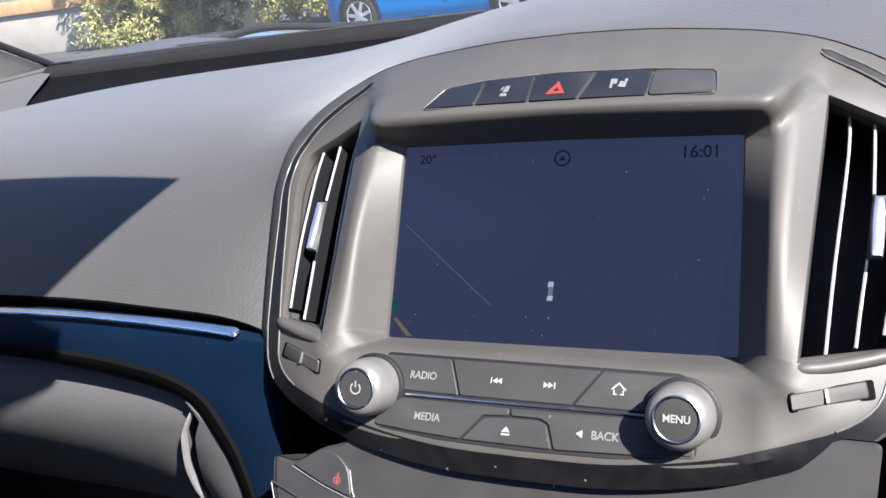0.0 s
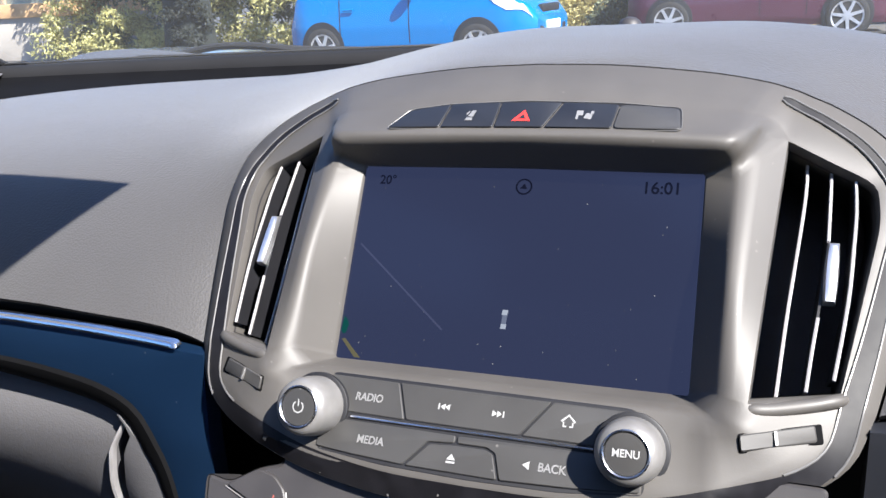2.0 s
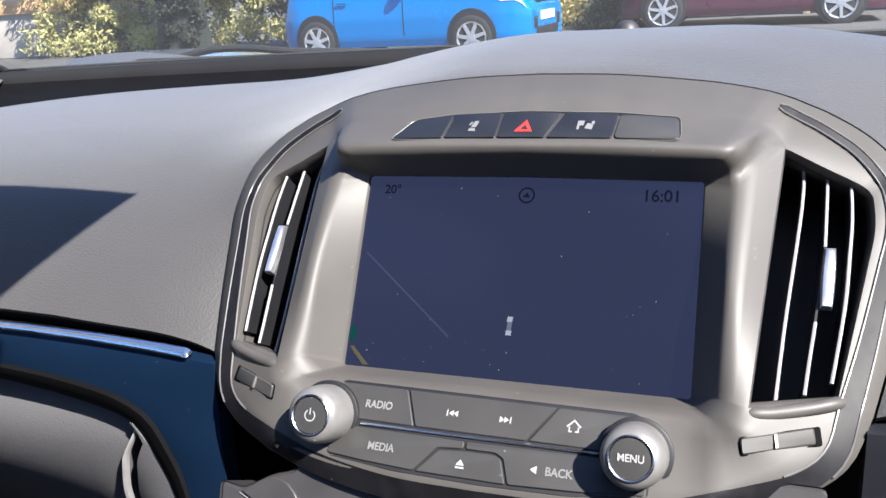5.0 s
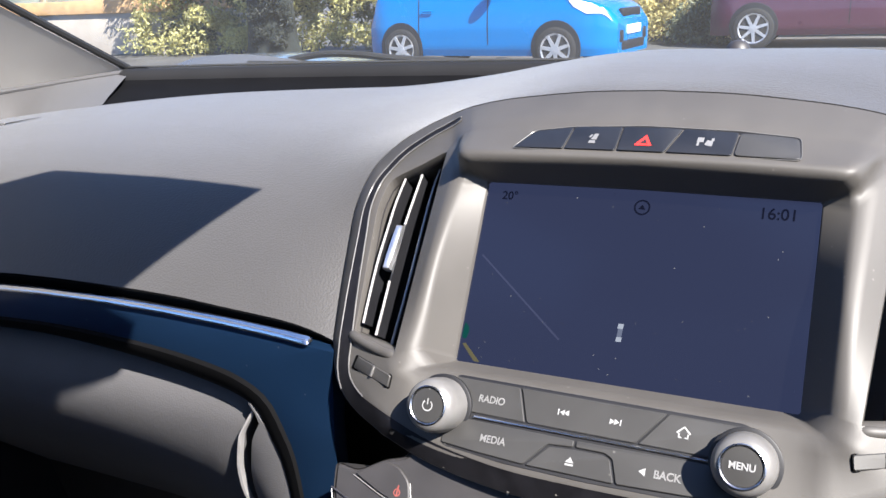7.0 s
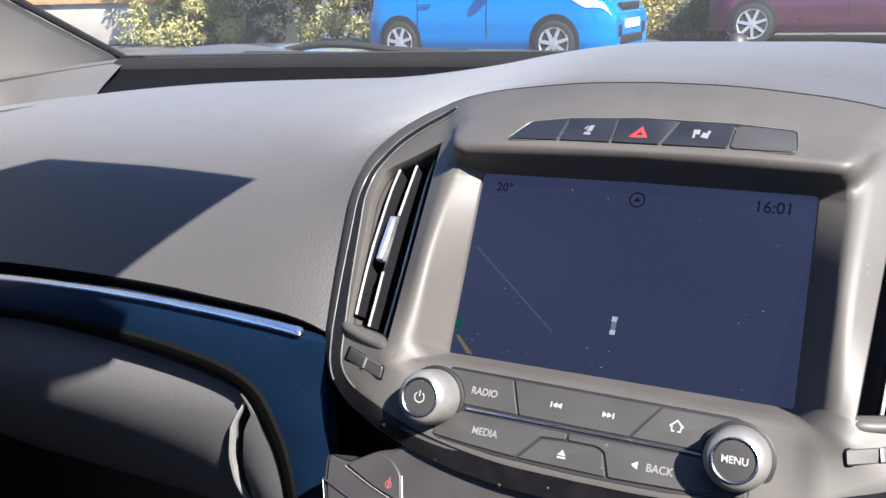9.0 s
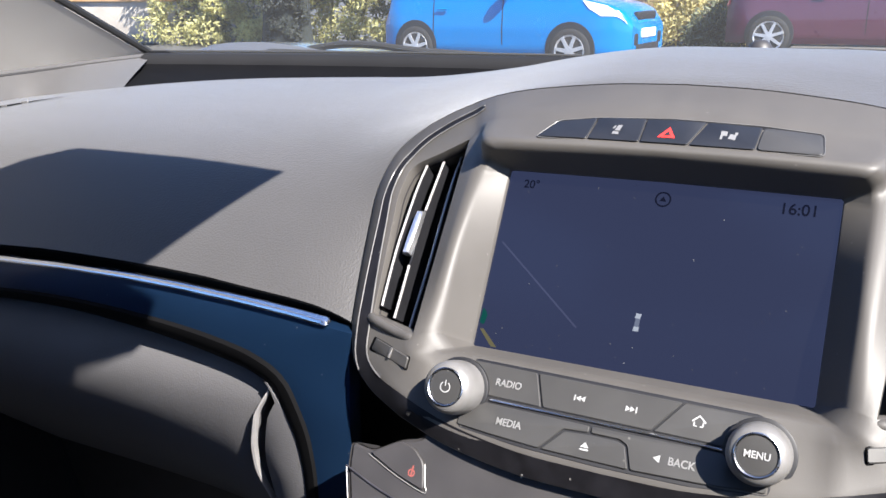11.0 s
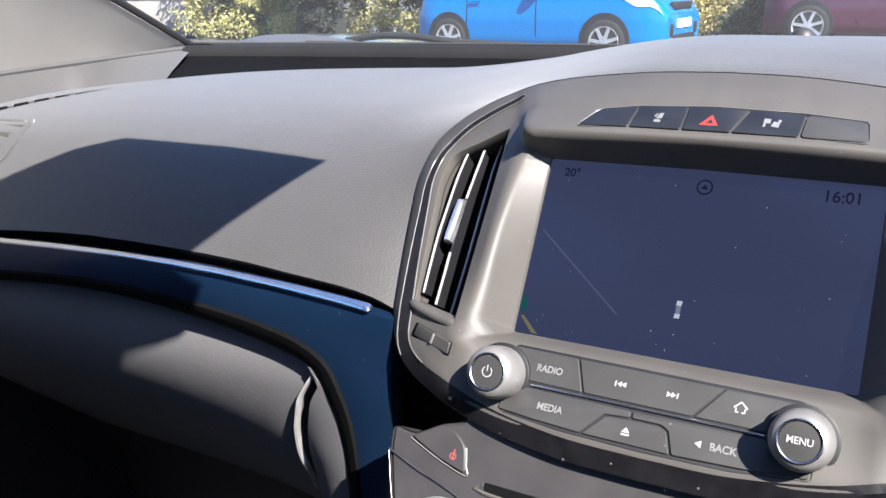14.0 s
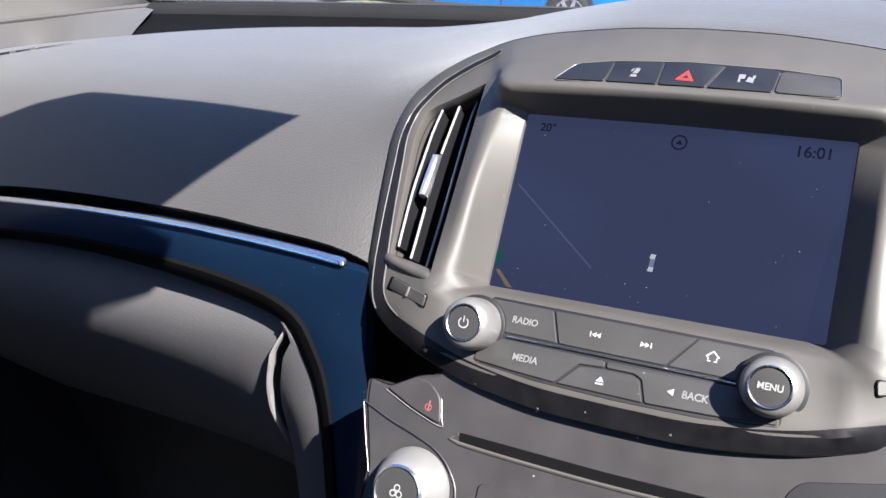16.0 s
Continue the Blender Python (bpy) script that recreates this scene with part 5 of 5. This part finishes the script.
        bm = patch(5, [(0.0, 0.05, f(0.27)), (0.0, 0.06, f(0.24)), (0.0, 0.05, f(0.20))], 0.012 if sgn < 0 else -0.012)
        part("tail_lamp", bm, M_TAIL, root, "red tail lamp")
        bm = bmesh.new()
        block(bm, length - 0.10, length + 0.008, sgn * wf * 0.74 - 0.09, sgn * wf * 0.74 + 0.09, 0.34, 0.52, 0.035)
        part("fog_lamp_surround", bm, M_BLACK, root)
    grille_z = 0.66
    bm = bmesh.new()
    block(bm, length - 0.10, length - 0.012, -wf * 0.55, wf * 0.55, grille_z, grille_z + 0.11, 0.03)
    part("grille", bm, M_BLACK, root, "dark grille")
    bm = bmesh.new()
    block(bm, length - 0.06, length + 0.008, -wf * 0.75, wf * 0.75, 0.24, 0.38, 0.03)
    part("lower_intake", bm, M_BLACK, root)
    bm = bmesh.new()
    block(bm, length - 0.03, length + 0.018, -0.26, 0.26, 0.45, 0.56, 0.004)
    part("number_plate", bm, M_WHITE, root, "blank white plate")
    return root


SHAPE_SMALL = [(0.0, 0.60), (0.022, 0.84), (0.046, 1.02), (0.084, 1.20), (0.13, 1.34), (0.20, 1.42), (0.40, 1.46), (0.50, 1.42), (0.59, 1.28), (0.69, 1.05), (0.76, 0.99), (0.88, 0.91), (0.94, 0.85), (0.98, 0.76), (1.0, 0.60)]
car("hatchback_car", "bright blue small three-door hatchback parked by the hedge", M_BLUEPAINT, (-6.22, 11.42, 0.0), -5.0, 3.70, 1.62, 1.46, 2.34, 0.76, 0.285, 0.93, (2.45, 1.80),
    [(0.42, 0.80, 0.62, 0.80), (0.92, 2.12, 0.92, 1.62)], SHAPE_SMALL)
SHAPE_TALL = [(0.0, 0.7), (0.010, 1.05), (0.03, 1.25), (0.07, 1.48), (0.14, 1.56), (0.40, 1.60), (0.55, 1.56), (0.64, 1.40), (0.76, 1.08), (0.82, 1.0), (0.92, 0.90), (0.97, 0.76), (1.0, 0.52)]
car("hatchback_car", "plum red tall hatchback parked by the fence", M_PURPLEPAINT, (-2.02, 15.00, 0.0), 0.0, 4.05, 1.72, 1.60, 2.60, 0.78, 0.31, 1.04, (3.15, 2.45),
    [(0.45, 1.15, 0.62, 1.15), (1.25, 1.95, 1.25, 1.95), (2.05, 2.85, 2.05, 2.42)], SHAPE_TALL)


def leaves(name, label, mat, boxes, count, size, seed, category="hedge", least=0.16, most=0.42):
    """Loose foliage: many small bent leaves filling lumpy clumps."""
    r = np.random.RandomState(seed)
    verts, faces = [], []
    clumps = []
    for x0, x1, y0, y1, z0, z1, k in boxes:
        for _ in range(k):
            clumps.append((r.uniform(x0, x1), r.uniform(y0, y1), r.uniform(z0, z1), r.uniform(least, most)))
    per = count // len(clumps)
    for cx, cy_, cz_, cr_ in clumps:
        for _ in range(per):
            d = r.normal(size=3)
            d /= np.linalg.norm(d)
            c = np.array((cx, cy_, cz_)) + d * cr_ * r.uniform(0.5, 1.05) * np.array((1, 1, 0.85))
            if c[2] < 0.02:
                continue
            a = r.normal(size=3)
            a /= np.linalg.norm(a)
            b = np.cross(a, d + r.normal(size=3) * 0.5)
            b /= np.linalg.norm(b) + 1e-9
            s = size * r.uniform(0.6, 1.4)
            i = len(verts)
            nn = np.cross(a, b)
            verts += [tuple(c - a * s), tuple(c + b * s * 0.42 + nn * s * 0.12), tuple(c + a * s), tuple(c - b * s * 0.42 + nn * s * 0.12)]
            faces += [(i, i + 1, i + 2), (i, i + 2, i + 3)]
    me = bpy.data.meshes.new(name)
    me.from_pydata(verts, [], faces)
    me.materials.append(mat)
    return tagged(new(name, me), label, category, kind="stuff")


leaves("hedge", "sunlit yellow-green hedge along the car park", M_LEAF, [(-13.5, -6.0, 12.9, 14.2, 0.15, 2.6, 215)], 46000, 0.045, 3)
# Shade inside the hedge, painted as darker leaves behind the lit ones.
leaves("hedge_shade", "inner hedge foliage, its shade put into dark green leaves", M_LEAF3, [(-13.0, -6.0, 13.8, 14.6, 0.15, 2.5, 120)], 14000, 0.06, 5)
leaves("shrub", "yellow-green shrub between the parked cars", M_LEAF2, [(-3.6, -1.9, 15.6, 16.6, 0.1, 1.0, 40), (-3.3, -2.3, 15.7, 16.5, 0.8, 1.9, 22)], 12000, 0.042, 7, "shrub")
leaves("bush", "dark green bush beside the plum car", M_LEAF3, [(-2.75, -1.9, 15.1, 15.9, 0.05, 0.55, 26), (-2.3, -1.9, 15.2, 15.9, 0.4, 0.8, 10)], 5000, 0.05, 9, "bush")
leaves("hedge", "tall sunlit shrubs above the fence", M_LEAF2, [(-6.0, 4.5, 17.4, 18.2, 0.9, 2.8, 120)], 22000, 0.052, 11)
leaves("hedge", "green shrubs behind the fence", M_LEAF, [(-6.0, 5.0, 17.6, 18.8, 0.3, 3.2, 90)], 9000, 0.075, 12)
# tree with a broad dark trunk
tree = tagged(empty("tree", pose(-9.35, 12.55, 0)), "old tree with a broad dark trunk in front of the hedge", "tree")
bm = bmesh.new()
rows = []
rt = random.Random(8)
for z, r, dx in ((0, 0.52, 0), (0.25, 0.44, 0), (0.7, 0.40, 0.02), (1.3, 0.38, 0.04), (2.0, 0.36, 0.0), (2.8, 0.34, -0.05), (3.6, 0.30, -0.1)):
    rows.append([(dx + r * (1 + 0.10 * math.sin(5 * a + z) + 0.05 * math.sin(11 * a + 2 * z)) * math.cos(a), r * (1 + 0.08 * math.sin(4 * a)) * math.sin(a), z) for a in (2 * math.pi * k / 36 for k in range(36))])
rr = loft(bm, rows)
fan(bm, rr[-1])
part("trunk", bm, M_BARK, tree, "dark rough bark")
for a, l in ((0.4, 1.6), (2.3, 1.8), (4.4, 1.4)):
    bm = bmesh.new()
    pts = [(0.2 * math.cos(a) + l * t * math.cos(a) - 0.1, 0.2 * math.sin(a) + l * t * math.sin(a), 3.2 + 1.9 * t - 0.3 * t * t) for t in (0, 0.3, 0.6, 1.0)]
    tube(bm, pts, 0.13, 10)
    part("limb", bm, M_BARK, tree)
crown_boxes = [(-10.5, -7.2, 12.3, 14.8, 4.0, 6.2, 120)]
# leaves set over the sunlit trunk, their dark colour painting its shade
ivy_boxes = [(-9.42, -8.88, 12.05, 12.40, 0.1, 0.9, 16), (-9.54, -8.76, 12.05, 12.40, 0.8, 1.7, 26), (-9.38, -8.92, 12.05, 12.40, 1.6, 3.0, 18)]
for nm, mat, boxes, count, size, seed in (("crown", M_LEAF, crown_boxes, 9000, 0.09, 21), ("ivy", M_IVY, ivy_boxes, 9000, 0.035, 22)):
    ob = leaves(nm, "", mat, boxes, count, size, seed, "", 0.10 if nm == "ivy" else 0.16, 0.20 if nm == "ivy" else 0.42)
    for k in ("label", "category"):
        if k in ob:
            del ob[k]
    ob.parent = tree
    ob.matrix_parent_inverse = tree.matrix_world.inverted()
# fence of upright boards
fence = tagged(empty("fence", pose(0, 16.9, 0)), "weathered brown upright-board fence behind the cars", "fence")
board_mesh = None
rf = random.Random(2)
for k in range(84):
    x = -6.6 + 0.152 * k
    if board_mesh is None:
        bm = bmesh.new()
        block(bm, -0.068, 0.068, -0.012, 0.012, 0.06, 1.85, 0.004)
        ob = part("board", bm, M_BOARD, fence, "", False)
        board_mesh = ob.data
    else:
        ob = new("board", board_mesh)
        ob.parent = fence
    ob.location = (x, rf.uniform(-0.008, 0.008), rf.uniform(-0.03, 0.03))
    ob.rotation_euler = (0, rf.uniform(-0.006, 0.006), 0)
for k in range(6):
    bm = bmesh.new()
    block(bm, -6.6 + 2.5 * k - 0.06, -6.6 + 2.5 * k + 0.06, -0.16, -0.04, 0, 2.0, 0.008)
    part("post", bm, M_POST, fence, "pale wooden post")
for z in (0.4, 1.5):
    bm = bmesh.new()
    block(bm, -6.7, 6.2, 0.014, 0.06, z, z + 0.09, 0.004)
    part("rail", bm, M_POST, fence)
# pale building with a timber band
house = tagged(empty("building", pose(-15.0, 13.6, 0)), "pale rendered building with timber band and green panes", "building")
bm = bmesh.new()
block(bm, -6.0, 2.1, 0.0, 4.0, 0.0, 0.86, 0.01)
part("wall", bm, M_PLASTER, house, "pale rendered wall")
bm = bmesh.new()
block(bm, -6.0, 2.16, -0.06, 4.0, 0.864, 1.14, 0.01)
part("sill", bm, M_SILL, house, "orange timber band")
for k in range(5):
    bm = bmesh.new()
    block(bm, -5.9 + 1.6 * k, -5.9 + 1.6 * k + 1.48, 0.02, 0.05, 1.144, 2.9, 0.004)
    part("pane", bm, M_PANE, house, "green-grey pane")
    bm = bmesh.new()
    block(bm, -5.9 + 1.6 * k + 1.484, -5.9 + 1.6 * k + 1.596, -0.04, 0.10, 1.144, 2.9, 0.006)
    part("mullion", bm, M_POST, house, "cream mullion")
bm = bmesh.new()
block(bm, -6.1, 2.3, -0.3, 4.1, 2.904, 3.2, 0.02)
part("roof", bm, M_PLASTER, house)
